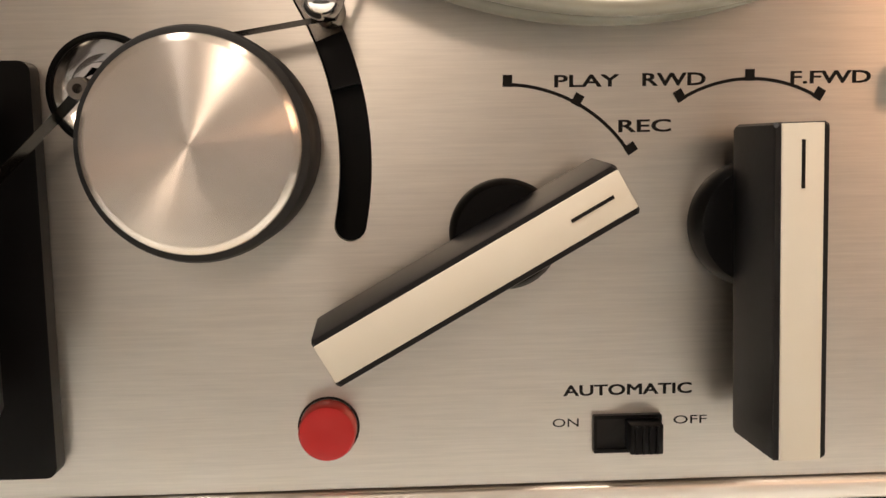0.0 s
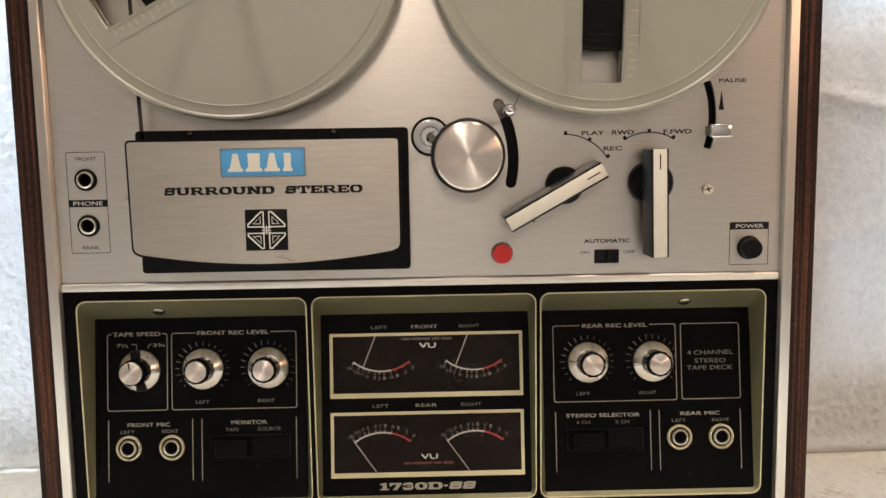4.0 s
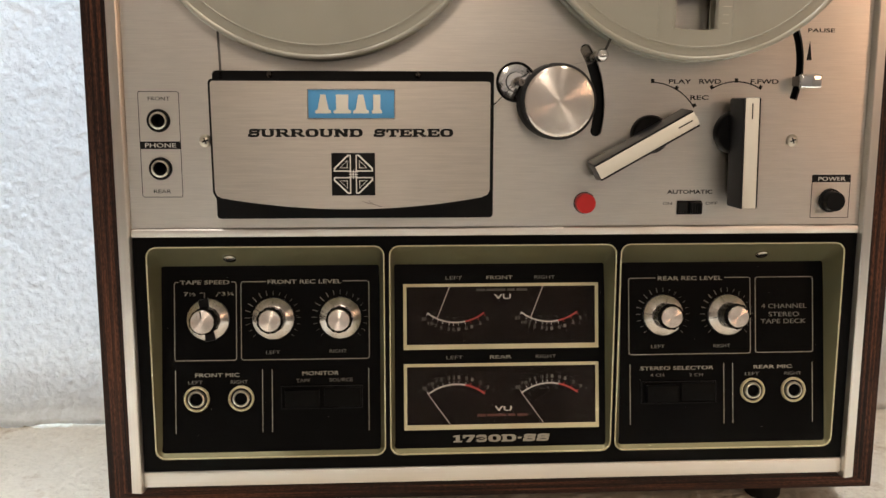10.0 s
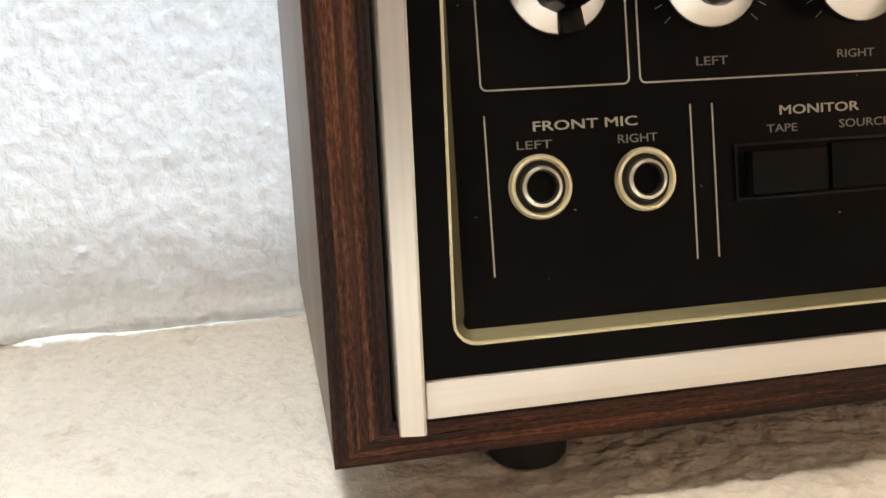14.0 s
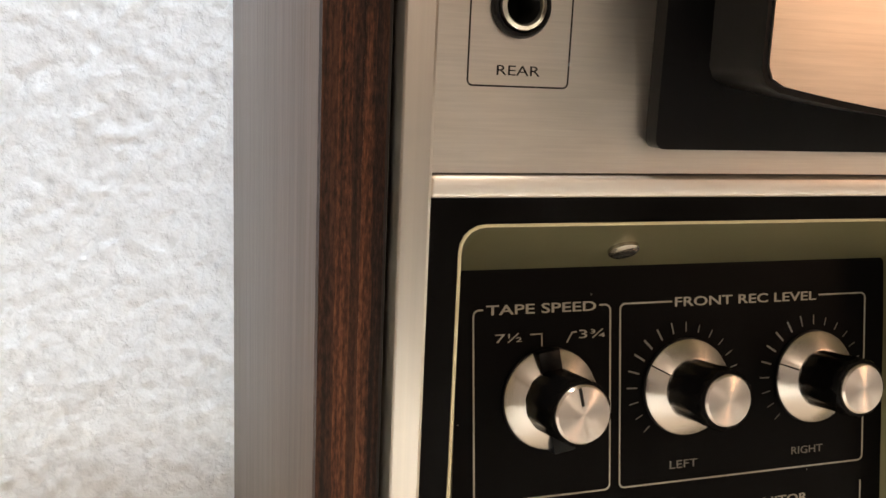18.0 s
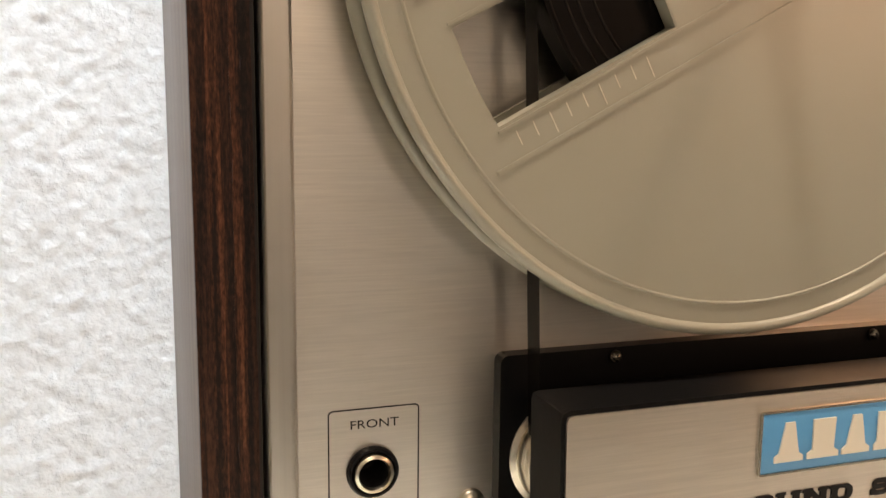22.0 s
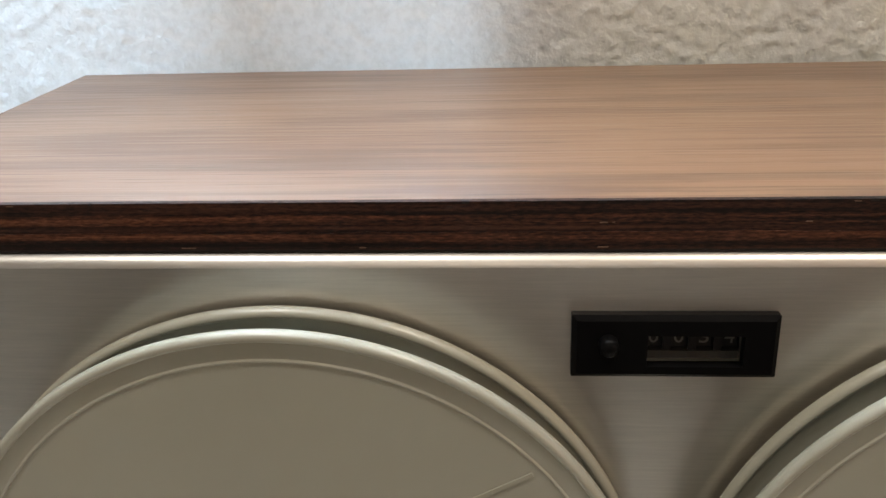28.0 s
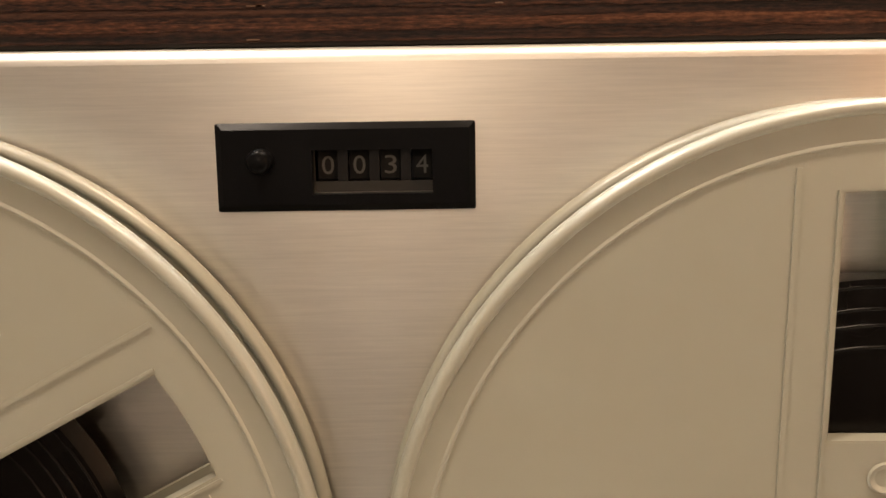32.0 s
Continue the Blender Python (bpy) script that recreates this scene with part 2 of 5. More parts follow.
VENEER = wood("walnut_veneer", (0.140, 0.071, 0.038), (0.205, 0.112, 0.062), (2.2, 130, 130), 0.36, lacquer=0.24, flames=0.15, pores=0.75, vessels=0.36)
# same walnut as the top, its colour greyed and darkened for the sides' light
VENEER_V = wood("walnut_veneer_upright_side_light", (0.105, 0.075, 0.062), (0.145, 0.105, 0.087), (170, 170, 3.0), 0.5, lacquer=0.15, vessels=0.25)


def edge_wood(name, axis, stops):
    """Dark stained ply edge: long red-brown streaks along one axis, broken up by short black pores."""
    def way(along, across):
        v = [across] * 3
        v[axis] = along
        return tuple(v)

    m, nt, b = material(name, (0.03, 0.012, 0.007), 0.58)
    long_, fleck, blotch = noise_tex(nt, coords(nt, way(9, 640)), 1.0, 3.0, 0.6), noise_tex(nt, coords(nt, way(420, 1900)), 1.0, 3.0, 0.7), noise_tex(nt, coords(nt, way(11, 60)), 1.0, 3.0, 0.6)
    a, c = nt.nodes.new("ShaderNodeMath"), nt.nodes.new("ShaderNodeMath")
    a.operation = c.operation = "MULTIPLY_ADD"
    a.inputs[1].default_value, c.inputs[1].default_value = 0.72, 0.28
    nt.links.new(fleck, a.inputs[0])
    nt.links.new(long_, a.inputs[2])
    nt.links.new(blotch, c.inputs[0])
    nt.links.new(a.outputs[0], c.inputs[2])
    half = nt.nodes.new("ShaderNodeMath")
    half.operation = "MULTIPLY"
    half.inputs[1].default_value = 0.5
    nt.links.new(c.outputs[0], half.inputs[0])
    tone = ramp(nt, half.outputs[0], list(zip((0.42, 0.475, 0.53, 0.61), stops)))
    nt.links.new(tone, b.inputs["Base Color"])
    nt.links.new(remap(nt, fleck, 0.68, 0.50), b.inputs["Roughness"])
    bump(nt, b, a.outputs[0], 0.35, 0.0004)
    return m


DARK_PLY = ((0.006, 0.0034, 0.0028), (0.014, 0.0060, 0.0042), (0.030, 0.0110, 0.0065), (0.062, 0.024, 0.012))
RED_PLY = ((0.009, 0.0042, 0.0032), (0.034, 0.0125, 0.0066), (0.070, 0.024, 0.0115), (0.150, 0.058, 0.026))
EDGE_H, EDGE_V = edge_wood("dark_ply_edge", 0, DARK_PLY), edge_wood("dark_ply_edge_upright", 1, DARK_PLY)
RED_H, RED_V = edge_wood("red_brown_ply_edge", 0, RED_PLY), edge_wood("red_brown_ply_edge_upright", 1, RED_PLY)
for m_ in (EDGE_H, EDGE_V, RED_H, RED_V):
    m_.node_tree.nodes["Principled BSDF"].inputs["Specular IOR Level"].default_value = 0.22
NEAR_BLACK = material("near_black_brown", (0.012, 0.008, 0.006), 0.7)[0]


def glass_material():
    m, nt, b = material("meter_glass", (0.9, 0.9, 0.9), 0.02)
    b.inputs["Transmission Weight"].default_value = 1.0
    b.inputs["IOR"].default_value = 1.12
    return m


GLASS = glass_material()
for m_, level in ((SATIN, 0.045), (KEY, 0.06), (BLACK, 0.13), (GREY, 0.22), (DIAL, 0.06), (TAPE, 0.14), (RUBBER, 0.3), (INK, 0.15)):
    m_.node_tree.nodes["Principled BSDF"].inputs["Specular IOR Level"].default_value = level


def terry(name, colour, through_light, loops=430.0, deep=0.0025, spots=None):
    m, nt, b = material(name, colour, 0.95)
    n1, n2 = noise_tex(nt, coords(nt), loops, 2.0, 0.55), noise_tex(nt, coords(nt), loops * 0.48, 2.0, 0.5)
    both = nt.nodes.new("ShaderNodeMix")
    both.inputs[0].default_value = 0.5
    nt.links.new(n1, both.inputs[2])
    nt.links.new(n2, both.inputs[3])
    n = both.outputs[0]
    s = noise_tex(nt, coords(nt), 9.0, 4.0)
    tone = ramp(nt, s, [(0.3, tuple(c * 0.95 for c in colour)), (0.7, colour)])
    # hollows between the loops are darkened in colour, as shade in the pile
    pile = ramp(nt, n, [(0.34, (0.89, 0.885, 0.875)), (0.58, (1.0, 1.0, 1.0))])
    mul = nt.nodes.new("ShaderNodeMix")
    mul.data_type, mul.blend_type = "RGBA", "MULTIPLY"
    mul.inputs[0].default_value = 1.0
    nt.links.new(tone, mul.inputs[6])
    nt.links.new(pile, mul.inputs[7])
    tone = mul.outputs[2]
    if spots:
        f = ramp(nt, noise_tex(nt, coords(nt), 26.0, 5.0, 0.75), [(0.58, (0, 0, 0)), (0.72, (1, 1, 1))])
        stain = nt.nodes.new("ShaderNodeMix")
        stain.data_type = "RGBA"
        nt.links.new(f, stain.inputs[0])
        nt.links.new(tone, stain.inputs[6])
        stain.inputs[7].default_value = (*spots, 1)
        tone = stain.outputs[2]
    nt.links.new(tone, b.inputs["Base Color"])
    bump(nt, b, n, 0.9, deep)
    pile_bump = nt.nodes["Principled BSDF"].inputs["Normal"].links[0].from_socket
    t, mix = nt.nodes.new("ShaderNodeBsdfTranslucent"), nt.nodes.new("ShaderNodeMixShader")
    nt.links.new(tone, t.inputs["Color"])
    nt.links.new(pile_bump, t.inputs["Normal"])
    loft = noise_tex(nt, coords(nt), loops * 0.85, 2.0, 0.6)
    nt.links.new(remap(nt, loft, through_light * 0.76, through_light * 1.24, 0.32, 0.68), mix.inputs[0])
    out = nt.nodes["Material Output"]
    nt.links.new(b.outputs[0], mix.inputs[1])
    nt.links.new(t.outputs[0], mix.inputs[2])
    nt.links.new(mix.outputs[0], out.inputs[0])
    return m


TOWEL = terry("white_terry_cloth", (0.84, 0.85, 0.85), 0.40, 420.0, 0.0014)
SHEET = terry("off_white_cloth", (0.73, 0.69, 0.60), 0.05, 420.0, 0.0018, (0.46, 0.38, 0.28))


def paint(name, colour, rough=0.85):
    m, nt, b = material(name, colour, rough)
    n, s = noise_tex(nt, coords(nt), 160.0), noise_tex(nt, coords(nt), 2.5, 4.0)
    nt.links.new(ramp(nt, s, [(0.3, tuple(c * 0.9 for c in colour)), (0.7, colour)]), b.inputs["Base Color"])
    bump(nt, b, n, 0.15, 0.002)
    return m


WALL = paint("cream_wall_paint", (0.62, 0.57, 0.51))
CEILING = paint("white_ceiling_paint", (0.75, 0.70, 0.62))
FLOOR = paint("brown_carpet", (0.055, 0.04, 0.03))
TABLE = wood("table_wood", (0.10, 0.05, 0.03), (0.25, 0.14, 0.08), (3, 40, 40), 0.45)

# ---- building helpers ----
PLATE = Matrix(((1, 0, 0, 0), (0, 0, -1, 0), (0, 1, 0, 0), (0, 0, 0, 1)))      # u = x, v = z, w = out towards -y
LEAN = math.atan(0.158)
PANEL = Matrix(((1, 0, 0, 0), (0, math.sin(LEAN), -math.cos(LEAN), 0.0075), (0, math.cos(LEAN), math.sin(LEAN), 0.07), (0, 0, 0, 1)))
PLACED = {}


def up(z):
    """How far up the leaning panels a height lies."""
    return (z - 0.07) / math.cos(LEAN)


def shift(x, y, z=0.0):
    return Matrix.Translation((x, y, z))


def spin(deg):
    return Matrix.Rotation(radians(deg), 4, "Z")


def place(ob, parent, m):
    PLACED[ob.name] = m
    if parent is not None:
        ob.parent = parent
        ob.matrix_basis = PLACED[parent.name].inverted() @ m
    else:
        ob.matrix_basis = m
    return ob


def thing(name, label, category, m=Matrix(), group="", kind=""):
    return tagged(place(new(name), None, m), label, category, group, kind)


def part(name, bm, mat, parent=None, m=Matrix(), label="", smooth=40):
    me = bpy.data.meshes.new(name)
    bmesh.ops.recalc_face_normals(bm, faces=bm.faces)
    if smooth:
        lim = math.cos(radians(smooth))
        for f in bm.faces:
            f.smooth = True
        for e in bm.edges:
            if len(e.link_faces) == 2 and e.link_faces[0].normal.dot(e.link_faces[1].normal) < lim:
                e.smooth = False
    bm.to_mesh(me)
    bm.free()
    me.materials.append(mat)
    ob = place(new(name, me), parent, m)
    if label:
        tagged(ob, label)
    return ob


def box(x0, x1, y0, y1, z0, z1, bevel=0.0, seg=2, bm=None):
    bm = bm or bmesh.new()
    r = bmesh.ops.create_cube(bm, size=1.0, matrix=Matrix.LocRotScale(((x0 + x1) / 2, (y0 + y1) / 2, (z0 + z1) / 2), None, (x1 - x0, y1 - y0, z1 - z0)))
    if bevel:
        vs = set(r["verts"])
        es = [e for e in bm.edges if e.verts[0] in vs and e.verts[1] in vs]
        bmesh.ops.bevel(bm, geom=es, offset=bevel, segments=seg, affect="EDGES", profile=0.5)
    return bm


def lathe(profile, n=48, bm=None, cap=True):
    """Rings of (radius, height) round the local z axis."""
    bm = bm or bmesh.new()
    rings = []
    for r, z in profile:
        if r < 1e-6:
            rings.append([bm.verts.new((0, 0, z))])
        else:
            rings.append([bm.verts.new((r * math.cos(2 * math.pi * i / n), r * math.sin(2 * math.pi * i / n), z)) for i in range(n)])
    for a, b in zip(rings, rings[1:]):
        for i in range(n):
            j = (i + 1) % n
            if len(a) == 1 and len(b) == 1:
                continue
            if len(a) == 1:
                bm.faces.new((a[0], b[i], b[j]))
            elif len(b) == 1:
                bm.faces.new((a[i], a[j], b[0]))
            else:
                bm.faces.new((a[i], a[j], b[j], b[i]))
    return bm


def sheet(loops, z0, z1, bm=None):
    """A slab with holes: the first loop is its outline, the others are cut through it."""
    bm = bm or bmesh.new()
    for z in (z1, z0):
        edges, rings = [], []
        for loop in loops:
            vs = [bm.verts.new((x, y, z)) for x, y in loop]
            edges += [bm.edges.new((vs[i], vs[(i + 1) % len(vs)])) for i in range(len(vs))]
            rings.append(vs)
        bmesh.ops.triangle_fill(bm, use_beauty=True, use_dissolve=False, edges=edges)
        if z == z1:
            top = rings
    for a, b in zip(top, rings):
        for i in range(len(a)):
            j = (i + 1) % len(a)
            bm.faces.new((a[i], a[j], b[j], b[i]))
    return bm


def rr(x0, x1, y0, y1, r, n=5):
    """A rectangle with round corners."""
    out = []
    for cx, cy, a in ((x1 - r, y1 - r, 0), (x0 + r, y1 - r, 90), (x0 + r, y0 + r, 180), (x1 - r, y0 + r, 270)):
        out += [(cx + r * math.cos(radians(a + 90 * i / n)), cy + r * math.sin(radians(a + 90 * i / n))) for i in range(n + 1)]
    return out


def circle(x, y, r, n=40):
    return [(x + r * math.cos(2 * math.pi * i / n), y + r * math.sin(2 * math.pi * i / n)) for i in range(n)]


def arc(x, y, r, a0, a1, n=16):
    return [(x + r * math.cos(radians(a0 + (a1 - a0) * i / n)), y + r * math.sin(radians(a0 + (a1 - a0) * i / n))) for i in range(n + 1)]


def band(points, width, closed=False):
    """The outlines on both sides of a line."""
    n, left, right = len(points), [], []
    for i in range(n):
        p = Vector(points[i])
        a = Vector(points[i - 1]) if i or closed else p
        b = Vector(points[(i + 1) % n]) if i < n - 1 or closed else p
        d1, d2 = (p - a), (b - p)
        d = (d1.normalized() if d1.length else Vector((0, 0))) + (d2.normalized() if d2.length else Vector((0, 0)))
        d.normalize()
        s = Vector((-d.y, d.x)) * width / 2
        left.append(tuple(p + s))
        right.append(tuple(p - s))
    return left, right


def stroke(points, width, z0, z1, closed=False, bm=None):
    """A raised line of the given width along points."""
    bm = bm or bmesh.new()
    left, right = band(points, width, closed)
    rows = [[bm.verts.new((*p, z)) for p in side] for side, z in ((left, z0), (left, z1), (right, z1), (right, z0))]
    n = len(points)
    for i in range(n if closed else n - 1):
        j = (i + 1) % n
        for a, b in ((0, 1), (1, 2), (2, 3), (3, 0)):
            bm.faces.new((rows[a][i], rows[a][j], rows[b][j], rows[b][i]))
    if not closed:
        for i in (0, n - 1):
            bm.faces.new([r[i] for r in rows])
    return bm


def lettering(words, x0, x1, y0, y1, mat, parent, m, bold=0.0, depth=0.00008, name="lettering", label=""):
    """Words fitted into a box of the local plane."""
    cu = bpy.data.curves.new(name, "FONT")
    cu.body, cu.size = words, 1.0
    cu.resolution_u = 3
    tmp = bpy.data.objects.new("tmp_words", cu)
    scene.collection.objects.link(tmp)
    me = bpy.data.meshes.new_from_object(tmp.evaluated_get(bpy.context.evaluated_depsgraph_get()))
    bpy.data.objects.remove(tmp)
    co = np.empty(len(me.vertices) * 3)
    me.vertices.foreach_get("co", co)
    co = co.reshape(-1, 3)
    lo, hi = co.min(0), co.max(0)
    co[:, 0] = x0 + (co[:, 0] - lo[0]) / (hi[0] - lo[0]) * (x1 - x0)
    co[:, 1] = y0 + (co[:, 1] - lo[1]) / (hi[1] - lo[1]) * (y1 - y0)
    co[:, 2] = 0
    bm = bmesh.new()
    d = bold * 0.8 * (y1 - y0)
    for i, (sx, sy) in enumerate(((-1, -0.5), (-1, 0.5), (1, -0.5), (1, 0.5)) if bold else ((0, 0),)):
        me.vertices.foreach_set("co", (co + np.array((sx * d, sy * d, i * 0.000004))).ravel())
        bm.from_mesh(me)
    bpy.data.meshes.remove(me)
    bmesh.ops.solidify(bm, geom=bm.faces[:], thickness=-depth)
    return part(name, bm, mat, parent, m, label, smooth=0)


def slab_lettering(words, x0, x1, y0, y1, mat, parent, m, label=""):
    """Heavy wide slab-serif letters, built from bars and rings."""
    wide = {"S": 1.40, "U": 1.70, "R": 1.70, "O": 1.55, "N": 1.75, "D": 1.60, "T": 1.50, "E": 1.45, "1": 0.95, "7": 1.30, "3": 1.30, "0": 1.35, "-": 0.55}
    total = sum(wide[c] for c in words) + 0.16 * (len(words) - 1)
    kx, ky = (x1 - x0) / total, y1 - y0
    bm, at, level = bmesh.new(), 0.0, 0

    def shape(loops):
        nonlocal level
        for dx, dy in ((-0.05, -0.02), (0.05, 0.02)):
            level += 1
            sheet([[(x0 + (at + x + dx) * kx, y0 + (y + dy) * ky) for x, y in q] for q in loops], -0.0001, 0.00008 + level * 0.000002, bm)

    def bar_(a, b, c, d):
        shape([[(a, c), (b, c), (b, d), (a, d)]])

    def stem(x, foot=True, head=True):
        bar_(x, x + 0.36, 0, 1)
        if foot:
            bar_(x - 0.14, x + 0.50, 0, 0.17)
        if head:
            bar_(x - 0.14, x + 0.50, 0.83, 1)

    for c in words:
        w = wide[c]
        if c in "O0":
            shape([rr(0, w, 0, 1, 0.46, 6), rr(0.38, w - 0.38, 0.19, 0.81, 0.24, 5)])
        elif c == "D":
            stem(0.14)
            shape([[(0.3, 0), (w - 0.46, 0)] + arc(w - 0.46, 0.46, 0.46, -80, 0, 6) + arc(w - 0.46, 0.54, 0.46, 0, 80, 6) + [(w - 0.46, 1), (0.3, 1)], rr(0.5, w - 0.38, 0.19, 0.81, 0.22, 5)])
        elif c == "U":
            for x in (0.14, w - 0.50):
                bar_(x, x + 0.36, 0.34, 1)
                bar_(x - 0.14, x + 0.46, 0.83, 1)
            a, b = arc(0.14 + 0.40, 0.40, 0.40, 180, 270, 6), arc(w - 0.14 - 0.40, 0.40, 0.40, 270, 360, 6)
            c2, d2 = arc(w - 0.50 - 0.16, 0.36, 0.16, 0, -90, 5), arc(0.50 + 0.16, 0.36, 0.16, 270, 180, 5)
            shape([a + b + c2 + d2])
        elif c == "R":
            stem(0.14)
            shape([[(0.3, 0.40), (w - 0.62, 0.40)] + arc(w - 0.56, 0.70, 0.30, -80, 80, 8) + [(w - 0.62, 1), (0.3, 1)], rr(0.5, w - 0.56, 0.57, 0.83, 0.10, 4)])
            shape([[(0.70, 0.45), (1.12, 0.45), (w - 0.16, 0.16), (w, 0.16), (w, 0), (w - 0.42, 0)]])
        elif c == "N":
            stem(0.14, True, True)
            stem(w - 0.50, False, True)
            shape([[(0.10, 1), (0.56, 1), (w - 0.14, 0), (w - 0.52, 0)]])
        elif c == "T":
            bar_(w / 2 - 0.18, w / 2 + 0.18, 0, 1)
            bar_(w / 2 - 0.40, w / 2 + 0.40, 0, 0.17)
            bar_(0, w, 0.81, 1)
            bar_(0, 0.20, 0.56, 1)
            bar_(w - 0.20, w, 0.56, 1)
        elif c == "E":
            stem(0.14)
            bar_(0.3, w, 0.82, 1)
            bar_(0.3, w, 0, 0.18)
            bar_(0.3, w - 0.42, 0.42, 0.58)
            bar_(w - 0.20, w, 0.64, 1)
            bar_(w - 0.20, w, 0, 0.36)
            bar_(w - 0.56, w - 0.38, 0.32, 0.68)
        elif c in "S3":
            if c == "S":
                pts = arc(0.40, 0.36, 0.25, 185, 270, 5) + arc(w - 0.42, 0.32, 0.21, -90, 90, 8) + arc(0.42, 0.69, 0.19, 270, 90, 8) + arc(w - 0.40, 0.63, 0.25, 90, 0, 5)
            else:
                pts = arc(0.40, 0.36, 0.25, 185, 270, 5) + arc(w - 0.42, 0.32, 0.20, -90, 90, 8) + [(0.55, 0.53)] + arc(w - 0.44, 0.71, 0.18, -90, 90, 8) + arc(0.40, 0.63, 0.25, 90, 175, 5)
            left, right = band(pts, 0.26)
            shape([left + right[::-1]])
            if c == "S":
                bar_(0, 0.18, 0.02, 0.40)
                bar_(w - 0.18, w, 0.60, 0.98)
        elif c == "1":
            bar_(0.30, 0.66, 0, 1)
            bar_(0.02, 0.94, 0, 0.17)
            shape([[(0.0, 0.74), (0.32, 0.80), (0.32, 1.0), (0.0, 0.90)]])
        elif c == "7":
            bar_(0, w, 0.80, 1)
            bar_(0, 0.20, 0.56, 1)
            shape([[(w - 0.40, 0.85), (w, 0.85), (0.78, 0), (0.36, 0)]])
        elif c == "-":
            bar_(0.10, 0.45, 0.40, 0.60)
        at += w + 0.16
    return part("lettering", bm, mat, parent, m, label, 0)


def line_part(name, points, width, mat, parent, m, closed=False, h=0.00012, label=""):
    return part(name, stroke(points, width, -0.0002, h, closed), mat, parent, m, label, smooth=0)


def screw(parent, m, r=0.0028, mat=None):
    """A domed cross-head screw."""
    n = 24
    bm = lathe([(r, 0), (r, 0.0004), (r * 0.9, 0.0010), (r * 0.6, 0.0016), (r * 0.3, 0.0018), (0, 0.00185)], n)
    s = part("screw", bm, mat or SOCKET, parent, m, "domed cross-head screw")
    c = stroke([(-r * 0.5, 0), (r * 0.5, 0)], r * 0.2, 0.0012, 0.00195)
    stroke([(0, -r * 0.5), (0, r * 0.5)], r * 0.2, 0.0012, 0.00196, bm=c)
    part("cross_slot", c, HOLE, s, m @ spin(20), smooth=0)
    return s


# ---- the setting ----
def room_part(name, b, mat, label, category):
    return tagged(part(name, b, mat, None, Matrix(), "", 0), label, category, kind="structure")


room_part("floor", box(-2.3, 2.3, -4.0, 1.3, -0.80, -0.75), FLOOR, "brown carpeted floor under the table", "floor")
room_part("ceiling", box(-2.3, 2.3, -4.0, 1.3, 1.80, 1.85), CEILING, "plain white ceiling above the table", "ceiling")
# the wall behind the towel has two windows and an added third, blind down, which shine through the cloth
PANES = (((-0.66, -0.047), (0.03, 1.72)), ((0.292, 0.66), (0.06, 1.72)), ((-0.014, 0.262), (0.06, 1.72)))
holes = [[(x0, z0), (x1, z0), (x1, z1), (x0, z1)] for (x0, x1), (z0, z1) in PANES]
tagged(part("wall_north", sheet([[(-2.3, -0.75), (2.3, -0.75), (2.3, 1.80), (-2.3, 1.80)]] + holes, -0.32, -0.205), WALL, None, PLATE, "", 0), "cream wall with two windows and an added third behind the towel", "wall", kind="structure")
for n_, (((x0, x1), (z0, z1)), bars, rail) in enumerate(zip(PANES, ((-0.164, -0.134), None, (0.076, 0.097)), (None, (0.268, 0.330), None))):
    win = tagged(part("window_%d" % (n_ + 1), sheet([[(x0, z0), (x1, z0), (x1, z1), (x0, z1)], [(x0 + 0.008, z0 + 0.02), (x1 - 0.008, z0 + 0.02), (x1 - 0.008, z1 - 0.02), (x0 + 0.008, z1 - 0.02)]], -0.235, -0.206), CEILING, None, PLATE, "", 0), "white wooden window covered by the towel", "window", kind="structure")
    if rail:
        part("transom", box(x0 + 0.004, x1 - 0.004, rail[0], rail[1], -0.232, -0.204), CEILING, win, PLATE)
    if bars:
        part("mullion", box(bars[0], bars[1], z0 + 0.01, z1 - 0.01, -0.230, -0.203), CEILING, win, PLATE)
    # unseen sill, added to stop daylight leaking down behind the towel
    part("window_sill", box(x0 - 0.02, x1 + 0.02, 0.1865, 0.2048, z0 - 0.014, z0, 0.001), CEILING, win)
    pane = part("pane", box(x0 + 0.006, x1 - 0.006, z0 + 0.015, z1 - 0.015, -0.224, -0.221), GLASS, win, PLATE)
    pane.visible_shadow = False
BLIND, nt_, b_ = material("beige_blind_cloth", (0.84, 0.69, 0.50), 0.9)
weave = noise_tex(nt_, coords(nt_, (600, 600, 90)), 1.0, 3.0)
nt_.links.new(ramp(nt_, weave, [(0.3, (0.66, 0.52, 0.37)), (0.7, (0.75, 0.61, 0.45))]), b_.inputs["Base Color"])
thin, blend = nt_.nodes.new("ShaderNodeBsdfTranslucent"), nt_.nodes.new("ShaderNodeMixShader")
thin.inputs["Color"].default_value, blend.inputs[0].default_value = (0.94, 0.79, 0.58, 1), 0.85
nt_.links.new(b_.outputs[0], blend.inputs[1])
nt_.links.new(thin.outputs[0], blend.inputs[2])
nt_.links.new(blend.outputs[0], nt_.nodes["Material Output"].inputs[0])
# blind and third window are unseen, added to glow warmly through the towel
blind = thing("added_blind", "unseen beige cloth blind added to pass warm light through the towel", "blind")
part("blind_cloth", box(-0.010, 0.258, 0.2500, 0.2506, 0.085, 1.70), BLIND, blind, smooth=0)
part("bottom_bar", box(-0.010, 0.258, 0.2475, 0.2530, 0.075, 0.087, 0.001), CEILING, blind)
part("roller_tube", box(-0.011, 0.259, 0.2440, 0.2560, 1.690, 1.702, 0.004), CEILING, blind)
